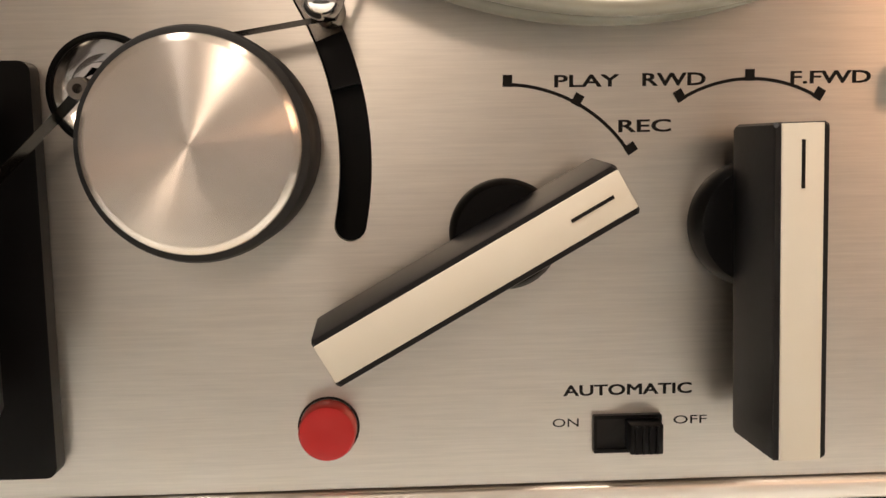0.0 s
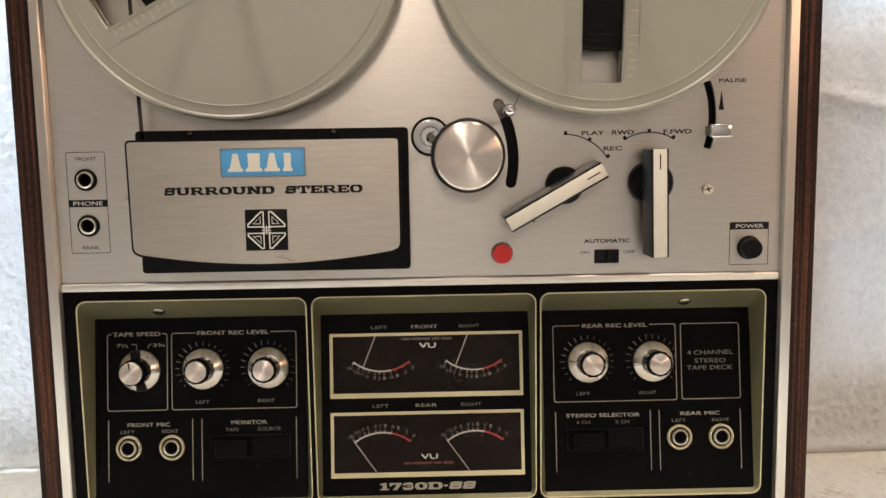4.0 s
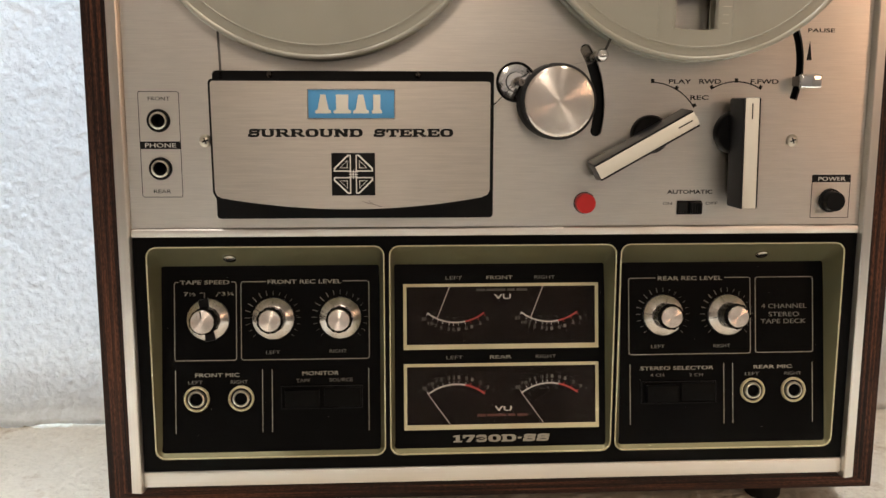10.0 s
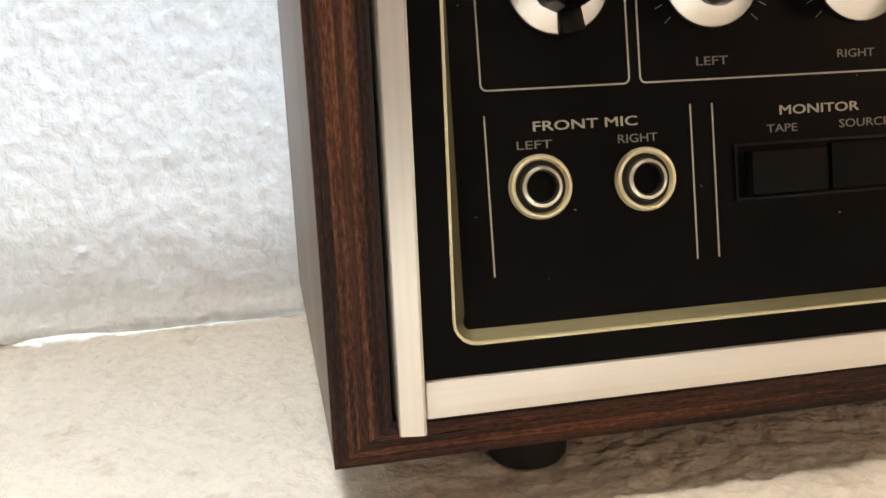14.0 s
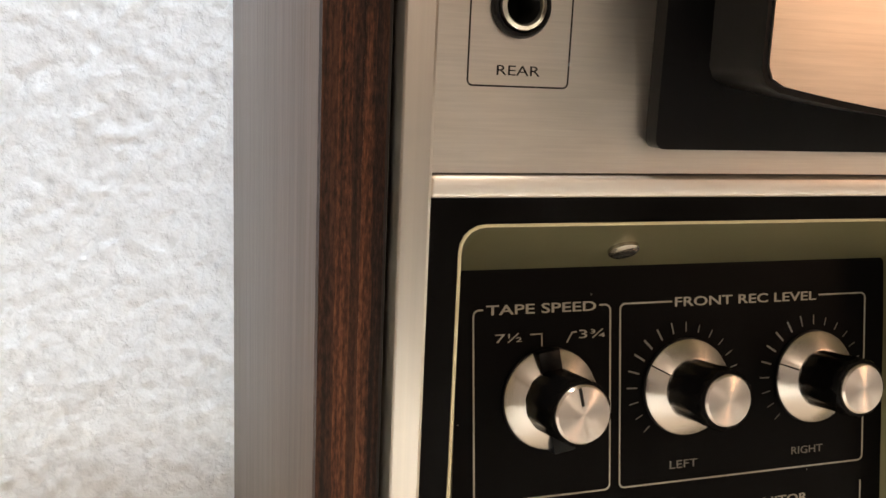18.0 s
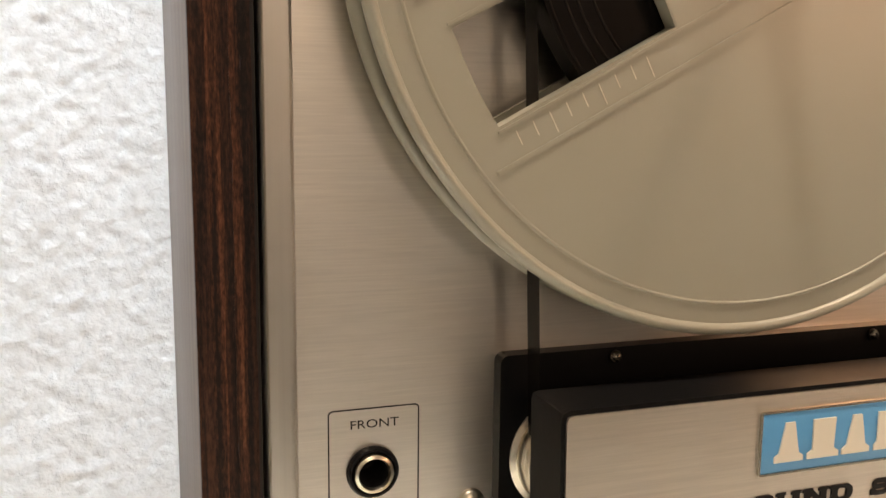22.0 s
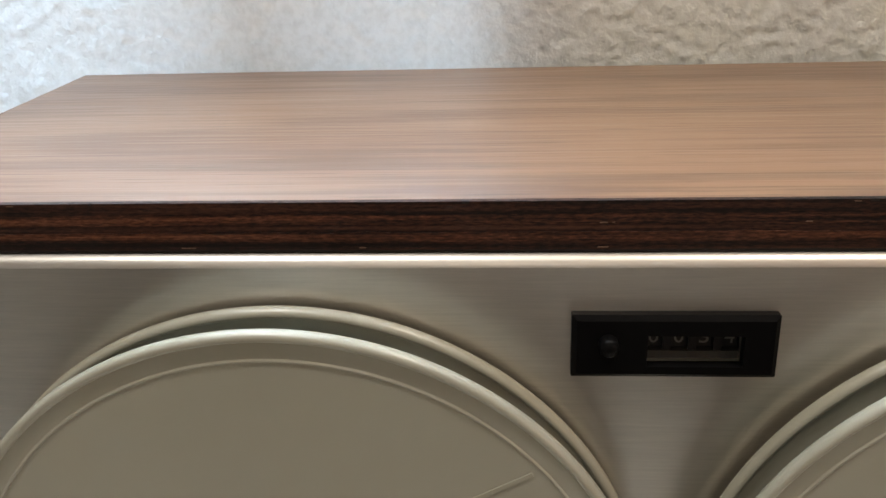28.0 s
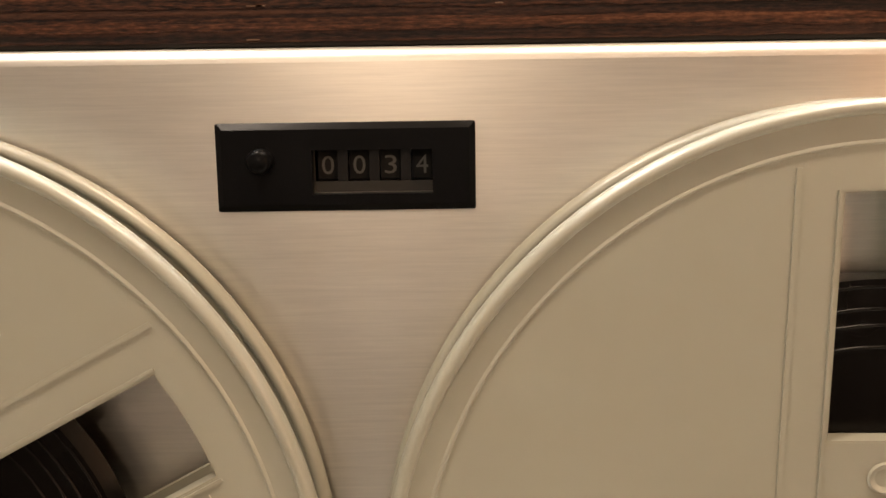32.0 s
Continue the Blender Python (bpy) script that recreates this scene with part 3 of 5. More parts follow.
room_part("wall_south", box(-2.3, 2.3, -4.0, -3.9, -0.75, 1.80), WALL, "plain cream wall facing the table", "wall")
room_part("wall_east", box(2.2, 2.3, -3.9, 0.5, -0.75, 1.80), WALL, "plain cream side wall of the room", "wall")
room_part("wall_west", box(-2.3, -2.2, -3.9, 0.5, -0.75, 1.80), WALL, "plain cream side wall of the room", "wall")


def cloth(name, mat, n, rows, shape, label, fuzz, pile, seed):
    """A towel as a fine grid: shape(u, v) gives the smooth place and the normal; the pile is noise along it."""
    rng = np.random.default_rng(seed)
    u, v = np.meshgrid(np.linspace(0, 1, n), np.linspace(0, 1, rows))
    p, nor = shape(u, v)
    low = rng.normal(size=(rows, n))
    k = np.array([1, 2, 1]) / 4.0
    soft = low.copy()
    for ax in (0, 1):
        soft = np.apply_along_axis(lambda a: np.convolve(a, k, "same"), ax, soft)

    def lumps(cell):
        """Soft random lumps, one to a square of so many meshes."""
        g = rng.normal(size=(rows // cell + 2, n // cell + 2))
        gy, gx = np.arange(rows) / cell, np.arange(n) / cell
        iy, ix = gy.astype(int), gx.astype(int)
        fy, fx = (gy - iy)[:, None], (gx - ix)[None, :]
        fy, fx = fy * fy * (3 - 2 * fy), fx * fx * (3 - 2 * fx)
        return (g[iy][:, ix] * (1 - fx) + g[iy][:, ix + 1] * fx) * (1 - fy) + (g[iy + 1][:, ix] * (1 - fx) + g[iy + 1][:, ix + 1] * fx) * fy

    h = fuzz * (0.5 * low + 1.1 * soft) + pile * (1.25 * lumps(2) + 0.45 * lumps(4) + 0.14 * lumps(9))
    p = p + nor * h[..., None]
    p[..., 0] += fuzz * 0.8 * rng.normal(size=(rows, n))
    p[..., 2] += fuzz * 0.5 * rng.normal(size=(rows, n)) * (np.abs(nor[..., 1]) > 0.5)
    idx = np.arange(n * rows).reshape(rows, n)
    quads = np.stack([idx[:-1, :-1], idx[:-1, 1:], idx[1:, 1:], idx[1:, :-1]], -1).reshape(-1, 4)
    me = bpy.data.meshes.new(name)
    me.from_pydata(p.reshape(-1, 3).tolist(), [], quads.tolist())
    me.polygons.foreach_set("use_smooth", [True] * len(me.polygons))
    me.materials.append(mat)
    ob = place(new(name, me), None, Matrix())
    return tagged(ob, label, "towel")


def hang(u, v):
    """The towel on the wall: soft upright folds, with a hem that lifts a little."""
    x = -0.74 + 1.48 * u
    z = -0.0082 + 0.62 * v
    z = z + (1 - v) ** 18 * (0.0012 * np.sin(x * 23 + 1.0) + 0.003 * np.exp(-((x + 0.30) / 0.02) ** 2))
    y = 0.185 - 0.012 * np.exp(-v * 10) + 0.004 * np.sin(x * 9 + 0.6) + 0.003 * np.sin(x * 21 + z * 5)
    for zc, slope, deep in ((0.258, -0.22, 0.005), (0.150, 0.18, 0.003), (0.325, 0.10, 0.003)):
        y = y - deep * np.exp(-((z - zc - slope * (x - 0.29)) / 0.007) ** 2) / (1 + np.exp(-(x - 0.22) * 60))
    y = y - 0.004 * np.exp(-((z + 0.003) / 0.005) ** 2)
    nor = np.zeros(x.shape + (3,))
    nor[..., 1] = -1
    return np.stack([x, y, z], -1), nor


def lie(u, v):
    """The cloth on the table, from its front hem back under the hanging towel."""
    x = -0.75 + 1.5 * u
    y = -0.38 + 0.58 * v
    z = -0.0075 + 0.0018 * np.sin(x * 17 + y * 8) * np.sin(y * 13 + 1)
    nor = np.zeros(x.shape + (3,))
    nor[..., 2] = 1
    return np.stack([x, y, z], -1), nor


cloth("wall_towel", TOWEL, 1000, 440, hang, "white terry towel hanging as a backdrop behind the tape deck", 0.00010, 0.00028, 3)
cloth("table_towel", SHEET, 920, 360, lie, "off-white terry towel spread flat on the table", 0.00022, 0.00036, 4)
table = thing("table", "wooden table covered by an off-white towel", "table", shift(0, -0.15, -0.75))
part("tabletop", box(-0.8, 0.8, -0.26, 0.34, -0.045, -0.0125, 0.004), TABLE, table)
for x in (-0.74, 0.74):
    for y in (-0.20, 0.28):
        part("leg", box(x - 0.03, x + 0.03, y - 0.03, y + 0.03, -0.75, -0.045, 0.004), TABLE, table)

# ---- tape deck: cabinet ----
deck = thing("tape_deck", "reel-to-reel tape deck with brushed aluminium face in walnut case", "tape deck")
XO, XI, ZT, ZI, ZB, ZC, YF, YB = 0.2098, 0.1971, 0.4423, 0.4299, 0.0085, 0.0172, 0.002, 0.163


def case_panel(name, x0, x1, z0, z1, mat, label):
    return part(name, box(x0, x1, YF + 0.0012, YB, z0, z1, 0.0006), mat, deck, Matrix(), label)


def nested(k):
    """The case's front outline, drawn in by a share k of the boards' thickness: left, right, bottom, top."""
    return -XO + (XO - XI) * k, XO - (XO - XI) * k, ZB + (ZC - ZB) * k, ZT - (ZT - ZI) * k


def ply_edge(side, k0, k1, back, worn, mat, parent, label="", name="edge_strip"):
    """One ply of a board's front edge, mitred at both ends, with slightly uneven long sides."""
    rng = random.Random(side + str(k0))
    line = []
    for k, slack in ((k0, worn if k0 else 0.0), (k1, worn)):
        l, r, b, t = nested(k)
        ends = {"left": ((l, b), (l, t)), "right": ((r, b), (r, t)), "top": ((l, t), (r, t)), "bottom": ((l, b), (r, b))}[side]
        n = 90
        row = []
        for i in range(n + 1):
            q = [ends[0][c] + (ends[1][c] - ends[0][c]) * i / n for c in (0, 1)]
            if 0 < i < n:
                q[0 if side in ("left", "right") else 1] += rng.gauss(0, slack)
            row.append(tuple(q))
        line.append(row)
    return part(name, sheet([line[0] + line[1][::-1]], -(YF + 0.003), -(YF + back)), mat, parent, PLATE, label, 30)


def board_edge(side, parent):
    dark, red = (EDGE_V, RED_V) if side in ("left", "right") else (EDGE_H, RED_H)
    ply_edge(side, 0.0, 0.24, 0.0, 0.00010, dark, parent, "dark grained ply edge")
    ply_edge(side, 0.22, 0.45, 0.00004, 0.00012, red, parent, "red-brown grained ply edge")
    ply_edge(side, 0.42, 0.61, 0.00012, 0.00010, dark, parent, "dark grained ply edge")
    ply_edge(side, 0.60, 0.78, 0.00002, 0.00012, red, parent, "red-brown grained ply edge")
    ply_edge(side, 0.76, 0.94, 0.00008, 0.00008, dark, parent, "dark grained ply edge")
    # shade of the gap inside the board edge, painted as a dark strip
    ply_edge(side, 0.90, 1.0, 0.0006, 0.0, NEAR_BLACK, parent, name="edge_shade_strip")


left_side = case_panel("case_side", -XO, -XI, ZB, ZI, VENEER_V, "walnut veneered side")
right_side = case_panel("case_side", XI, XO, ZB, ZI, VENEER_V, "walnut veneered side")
board_edge("left", left_side)
board_edge("right", right_side)
top = case_panel("case_top", -XO, XO, ZI + 0.0001, ZT, VENEER, "walnut veneered top with lengthwise grain")
board_edge("top", top)
rng = random.Random(11)
NICK = material("dark_nick", (0.01, 0.006, 0.005), 0.8)[0]
CHIP = material("bare_wood_chip", (0.15, 0.085, 0.05), 0.75)[0]
for i in range(22):
    x, w = rng.uniform(-0.2, 0.2), rng.uniform(0.0006, 0.0022)
    if i % 2:
        part("nick", box(x, x + w, YF - 0.00006, YF + 0.0007, ZT - rng.uniform(0.0004, 0.0008), ZT + 0.00006), NICK, top, smooth=0)
    else:
        z = rng.choice((ZT - 0.0005, ZI + 0.0012, (ZI + ZT) / 2 + 0.001))
        part("chip", box(x, x + w * 1.6, YF - 0.00005, YF + 0.0004, z - 0.00012, z + 0.00012), CHIP, top, smooth=0)
bot = case_panel("case_bottom", -XI + 0.0001, XI - 0.0001, ZB, ZC, VENEER, "walnut veneered base board")
board_edge("bottom", bot)
part("case_back", box(-XI, XI, YB - 0.006, YB - 0.001, ZC, ZI), NEAR_BLACK, deck)
for x in (-0.16, 0.16):
    for y in (0.03, 0.135):
        part("foot", lathe([(0, -0.0075), (0.009, -0.0075), (0.010, -0.006), (0.011, ZB), (0, ZB)], 24), RUBBER, deck, shift(x, y), "black rubber foot")

# side rails, dividing rail and base strip
for s in (-1, 1):
    bm = bmesh.new()
    ring = [(s * x, y) for x, y in ((0.1960, 0.012), (0.1960, -0.0010), (0.1964, -0.0028), (0.1961, -0.0034), (0.1914, -0.0042), (0.1908, -0.0038), (0.1903, -0.0008), (0.1903, 0.012))]
    ends = [[bm.verts.new((x, y, z)) for x, y in ring] for z in (0.0165, 0.4276)]
    for i in range(len(ring)):
        j = (i + 1) % len(ring)
        bm.faces.new((ends[0][i], ends[0][j], ends[1][j], ends[1][i]))
    for e_ in ends:
        bm.faces.new(e_)
    rail_ = part("side_rail", bm, ALU_V, deck, Matrix(), "upright slanting aluminium rail", 25)
    a_, b_ = sorted((s * 0.1962, s * 0.1902))
    part("rail_cap", box(a_, b_, -0.0030, 0.0120, 0.4276, 0.4284, 0.0002), CREAM, rail_, Matrix(), "pale end tab of the rail")
    part("cap_pin", lathe([(0.0007, 0.4284), (0.0007, 0.4290), (0.0010, 0.4291), (0.0010, 0.4295), (0, 0.4296)], 16), STEEL, rail_, shift(s * 0.1942, 0.0030), "small steel pin")
part("dividing_rail", box(-0.1903, 0.1903, -0.0016, 0.006, 0.1530, 0.1572, 0.0009, 3), ALU_BAR, deck, Matrix(), "aluminium rail between the panels")
part("base_rail", box(-0.1903, 0.1903, -0.0012, 0.006, 0.0185, 0.0268, 0.0006), ALU_BAR, deck, Matrix(), "pale aluminium base rail")

# ---- upper face plate ----
SLOT = (-0.0096, 0.2190, 0.0583)
def slot_end(a, turn):
    return arc(SLOT[0] + SLOT[2] * math.cos(radians(a)), SLOT[1] + SLOT[2] * math.sin(radians(a)), 0.0029, turn, turn + 180, 8)


slot_hole = arc(*SLOT[:2], SLOT[2] + 0.0029, -12, 29.5, 20) + slot_end(29.5, 29.5)[1:-1] + arc(*SLOT[:2], SLOT[2] - 0.0029, 29.5, -12, 20) + slot_end(-12, 168)[1:-1]
pause_hole = band(arc(0.100, 0.2395, 0.0530, -18, 20), 0.0040)
pause_hole = pause_hole[0] + pause_hole[1][::-1]
GUIDE = (0.0055, 0.2315)
plate_top = 0.4268
face = part("face_plate", sheet([[(-0.1901, 0.1576), (0.1901, 0.1576), (0.1901, plate_top), (-0.1901, plate_top)], slot_hole, pause_hole,
                                 circle(*GUIDE, 0.0085), rr(-0.0073, 0.0146, 0.4030, 0.4110, 0.0002, 2), circle(-0.1740, 0.2120, 0.0036, 24), circle(-0.1740, 0.1880, 0.0036, 24)], -0.002, 0.0),
            ALU, deck, PLATE, "brushed aluminium face plate", smooth=0)
bm = bmesh.new()
prof = [(0.0, plate_top)] + [(0.0028 - 0.0028 * math.cos(radians(a)), plate_top + 0.0028 * math.sin(radians(a))) for a in range(10, 91, 10)] + [(0.010, plate_top + 0.0028)]
rows = [[bm.verts.new((x, y, z)) for y, z in prof] for x in (-0.1901, 0.1901)]
for i in range(len(prof) - 1):
    bm.faces.new((rows[0][i], rows[1][i], rows[1][i + 1], rows[0][i + 1]))
part("rounded_edge", bm, ALU_BAR, face, Matrix(), "rolled bright upper edge", 60)
part("inner_chassis", box(-0.188, 0.188, 0.020, 0.024, 0.155, 0.425), HOLE, deck)

# phone jacks with their printed box
phone = part("print_frame", stroke(rr(-0.1836, -0.1636, 0.1736, 0.2263, 0.001), 0.00032, -0.0002, 0.00006, True), INK, deck, PLATE, "thin black printed frame", 0)
bar = part("print_bar", box(-0.1836, -0.1636, 0.1978, 0.2016, -0.0002, 0.00008), INK, deck, PLATE, smooth=0)
lettering("PHONE", -0.1812, -0.1660, 0.1986, 0.2008, WHITE, deck, PLATE @ shift(0, 0, 0.0001), 0.02)
lettering("FRONT", -0.1788, -0.1681, 0.2219, 0.2238, INK, deck, PLATE)
lettering("REAR", -0.1780, -0.1694, 0.1756, 0.1774, INK, deck, PLATE)


def phone_jack(parent, m, collar=BLACK, big=0.0058):
    j = part("jack_socket", lathe([(0.0033, -0.012), (0.0033, 0.0018), (0.0036, 0.0023), (0.0043, 0.0020), (0.0046, 0.0004), (0.0046, -0.0004)], 36), SOCKET, parent, m, "bright metal jack socket")
    part("collar", lathe([(big - 0.0014, -0.0002), (big - 0.0013, 0.0010), (big - 0.0009, 0.0016), (big - 0.0004, 0.0015), (big, 0.0008), (big, -0.0002)], 40), collar, j, m, "round collar of the socket")
    # dark disc and sleeve painted in for the shade of gap and bore
    part("collar_gap_shade", lathe([(0.0043, 0.0003), (big - 0.0012, 0.0003)], 32), HOLE, j, m)
    part("bore_shade", lathe([(0.00325, -0.009), (0.00325, 0.0014)], 24), HOLE, j, m)
    part("socket_inside", lathe([(0, -0.009), (0.0034, -0.009)], 24), HOLE, j, m)
    return j


phone_jack(deck, PLATE @ shift(-0.1740, 0.2120))
phone_jack(deck, PLATE @ shift(-0.1740, 0.1880))
screw(deck, PLATE @ shift(-0.1511, 0.2019), 0.0032)
screw(deck, PLATE @ shift(0.1511, 0.2019), 0.0032)

# ---- head cover ----
back = part("head_base", sheet([rr(-0.1460, -0.0060, 0.1628, 0.2366, 0.002)], -0.001, 0.004), BLACK, deck, PLATE, "black plastic base behind the head cover")
for x in (-0.1180, -0.0444):
    screw(back, PLATE @ shift(x, 0.2345, 0.004), 0.0016, DARK_STEEL)


def cover_outline(g=0.0):
    x0, x1, zt, zs, zc = -0.1432 + g, -0.0098 - g, 0.2318 - g, 0.1785 + g, 0.1696 + g
    out = [(x1 - 0.0015, zt), (x0 + 0.0015, zt), (x0 + 0.0004, zt - 0.0004), (x0, zt - 0.0015), (x0 + 0.0006, zs), (x0 + 0.0016, zs - 0.0022), (x0 + 0.004, zs - 0.0034)]
    for i in range(1, 20):
        k = i / 20
        out.append((x0 + 0.004 + (x1 - x0 - 0.008) * k, zs - 0.0034 - (zs - 0.0034 - zc) * (1 - (2 * k - 1) ** 2)))
    out += [(x1 - 0.004, zs - 0.0034), (x1 - 0.0010, zs - 0.0020), (x1, zs), (x1, zt - 0.0015), (x1 - 0.0004, zt - 0.0004)]
    return out


cover = part("head_cover", sheet([cover_outline(0.0004)], 0.0135, 0.0285), BLACK, deck, PLATE, "black plastic head cover with aluminium front")
part("cover_front", sheet([cover_outline(0.0008)], 0.0285, 0.0297), ALU_COVER, cover, PLATE, "brushed aluminium front of the cover", 30)
part("cover_neck", box(-0.112, -0.022, 0.180, 0.226, 0.003, 0.0137), BLACK, cover, PLATE)
part("cover_bead", stroke(cover_outline(0.0003), 0.0011, 0.0280, 0.0292, True), BLACK, cover, PLATE, "", 60)
guide_l = part("tape_roller", lathe([(0, 0.012), (0.003, 0.012), (0.0042, 0.0115), (0.0115, 0.0105), (0.0122, 0.0095), (0.0122, 0.0048), (0.0135, 0.0042), (0.0135, 0.0038)], 40), SOCKET, deck, PLATE @ shift(-0.1300, 0.2125), "chrome tape guide disc")
logo = part("badge", box(-0.0969, -0.0563, 0.2137, 0.2271, 0.0290, 0.0301, 0.0003), BLUE, cover, PLATE, "blue enamel maker's badge")
part("badge_rim", stroke(rr(-0.0971, -0.0561, 0.2135, 0.2273, 0.0005), 0.0005, 0.0293, 0.0303, True), STEEL, logo, PLATE)
# the maker's name as plain pale blocks
for i, (a, b) in enumerate(((-0.0936, -0.0862), (-0.0850, -0.0768), (-0.0758, -0.0684), (-0.0670, -0.0622))):
    bm = bmesh.new()
    mid, w = (a + b) / 2, b - a
    k = 0.5 if i % 2 else 0.22
    sheet([[(a, 0.2160), (b, 0.2160), (b, 0.2172), (mid + w * 0.34, 0.2180), (mid + w * k * 0.72, 0.2248), (mid - w * k * 0.72, 0.2248), (mid - w * 0.34, 0.2180), (a, 0.2172)]], 0.0298, 0.0305, bm)
    part("name_block", bm, CREAM, logo, PLATE, smooth=0)
SERIF = PLATE @ shift(0, 0, 0.0298)
slab_lettering("SURROUND", -0.1252, -0.0716, 0.2050, 0.2087, INK, cover, SERIF, "wide black slab lettering")
slab_lettering("STEREO", -0.0661, -0.0285, 0.2050, 0.2087, INK, cover, SERIF, "wide black slab lettering")
emblem = part("emblem", box(-0.0865, -0.0657, 0.1770, 0.1974, 0.0290, 0.0300, 0.0003), BLACK, cover, PLATE, "black emblem with a white line knot")
ex, ez = -0.0761, 0.1872
for sx in (-1, 1):
    for sz in (-1, 1):
        tri = [(ex + sx * 0.0014, ez + sz * 0.0090), (ex + sx * 0.0026, ez + sz * 0.0090), (ex + sx * 0.0090, ez + sz * 0.0028), (ex + sx * 0.0090, ez + sz * 0.0016), (ex + sx * 0.0014, ez + sz * 0.0016)]
        line_part("emblem_line", tri, 0.0008, WHITE, emblem, PLATE @ shift(0, 0, 0.0300), True)
        tri = [(ex + sx * 0.0029, ez + sz * 0.0031), (ex + sx * 0.0029, ez + sz * 0.0066), (ex + sx * 0.0064, ez + sz * 0.0031)]
        line_part("emblem_line", tri, 0.0005, WHITE, emblem, PLATE @ shift(0, 0, 0.0300), True)
for d in (-0.0012, 0.0, 0.0012):
    line_part("emblem_line", [(ex - 0.0022, ez + d), (ex + 0.0022, ez + d)], 0.0004, WHITE, emblem, PLATE @ shift(0, 0, 0.0300))
    line_part("emblem_line", [(ex + d, ez - 0.0022), (ex + d, ez + 0.0022)], 0.0004, WHITE, emblem, PLATE @ shift(0, 0, 0.03002))

SCRATCH = material("dark_scratch", (0.20, 0.17, 0.15), 0.6, 0.5)[0]
line_part("scratch", [(-0.0720, 0.1742), (-0.0690, 0.1732), (-0.0668, 0.1728), (-0.0640, 0.1718), (-0.0628, 0.1716)], 0.00025, SCRATCH, cover, PLATE @ shift(0, 0, 0.0297), h=0.00003)
line_part("scratch", [(-0.0690, 0.1746), (-0.0672, 0.1731)], 0.0002, SCRATCH, cover, PLATE @ shift(0, 0, 0.0297), h=0.00003)
# ---- tape path on the right of the heads ----
g = part("tape_guide", lathe([(0, 0.002), (0.0048, 0.002), (0.0056, 0.0012), (0.0066, -0.0006), (0.0078, 0.0002), (0.0088, 0.0012), (0.0094, 0.0008), (0.0096, -0.0004)], 48), CHROME, deck, PLATE @ shift(*GUIDE), "polished chrome tape guide cup")
part("guide_post", lathe([(0.0030, 0.001), (0.0030, 0.006), (0.0019, 0.0065), (0.0019, 0.016), (0.0017, 0.0168), (0.0008, 0.0168), (0.0006, 0.0145), (0, 0.0145)], 24), DARK_STEEL, g, PLATE @ shift(GUIDE[0] + 0.0008, GUIDE[1] - 0.0006), "steel guide post")
part("guide_link", stroke([(0.0, 0.0), (0.0034, 0.0012), (0.0062, 0.0030)], 0.0040, 0.0096, 0.0122), CHROME, g, PLATE @ shift(GUIDE[0] + 0.0008, GUIDE[1] - 0.0006), "polished chrome guide link", 50)
part("guide_pin", lathe([(0.0022, 0.004), (0.0022, 0.0124), (0.0017, 0.0135), (0, 0.0138)], 20), CHROME, g, PLATE @ shift(GUIDE[0] + 0.0070, GUIDE[1] + 0.0024), "small chrome pin")
part("guide_ring", lathe([(0.0090, -0.0002), (0.0090, 0.0014), (0.0094, 0.0018), (0.0101, 0.0014), (0.0102, -0.0002)], 48), BLACK, g, PLATE @ shift(*GUIDE), "dark ring round the cup")
RC = (0.0243, 0.2217)
roller = part("pinch_roller", lathe([(0, 0.004), (0.0150, 0.004), (0.0186, 0.0048), (0.0188, 0.006), (0.0188, 0.0178), (0.0184, 0.0190), (0.0176, 0.0194), (0.0160, 0.0194)], 72), RUBBER, deck, PLATE @ shift(*RC), "large black rubber pinch roller")
part("roller_cap", lathe([(0.0172, 0.0192), (0.0172, 0.0204), (0.0170, 0.0208), (0.0162, 0.0213), (0.0158, 0.0214), (0.0080, 0.0215), (0, 0.0215)], 72), SPUN, roller, PLATE @ shift(*RC), "spun aluminium cap", 20)
part("roller_base", lathe([(0.0184, -0.0002), (0.0184, 0.0030), (0.0178, 0.0039), (0, 0.0039)], 48), RUBBER, roller, PLATE @ shift(*RC))
pin = part("tension_arm", lathe([(0, 0.0030), (0.0018, 0.0030), (0.0018, 0.0155), (0.0030, 0.016), (0.0033, 0.0175), (0.0031, 0.0195), (0.0020, 0.0210), (0, 0.0215)], 28), CHROME, deck, PLATE @ shift(0.0452, 0.2440), "chrome tape tension arm pin")
part("arm_plate", sheet([arc(*SLOT[:2], SLOT[2] + 0.0026, 22, 31.5) + arc(*SLOT[:2], SLOT[2] - 0.0026, 31.5, 22)], -0.004, -0.003), DARK_STEEL, pin, PLATE)
part("arm_collar", lathe([(0, 0.002), (0.0026, 0.002), (0.0028, 0.004), (0.0022, 0.006), (0.0018, 0.0065)], 24), STEEL, pin, PLATE @ shift(0.0452, 0.2440))
part("arm_link", sheet([arc(*SLOT[:2], SLOT[2] + 0.0028, 13, 25) + arc(*SLOT[:2], SLOT[2] - 0.0028, 25, 13)], -0.008, -0.006), GREY, pin, PLATE)
part("slot_floor", sheet([arc(*SLOT[:2], SLOT[2] + 0.0045, -20, 35) + arc(*SLOT[:2], SLOT[2] - 0.0045, 35, -20)], -0.012, -0.010), HOLE, deck, PLATE)
pause = part("pause_lever", box(-0.0050, 0.0062, -0.0036, 0.0036, 0.0062, 0.0100, 0.0012, 3), CHROME, deck, PLATE @ shift(0.1545, 0.2322), "chrome pause lever tab")
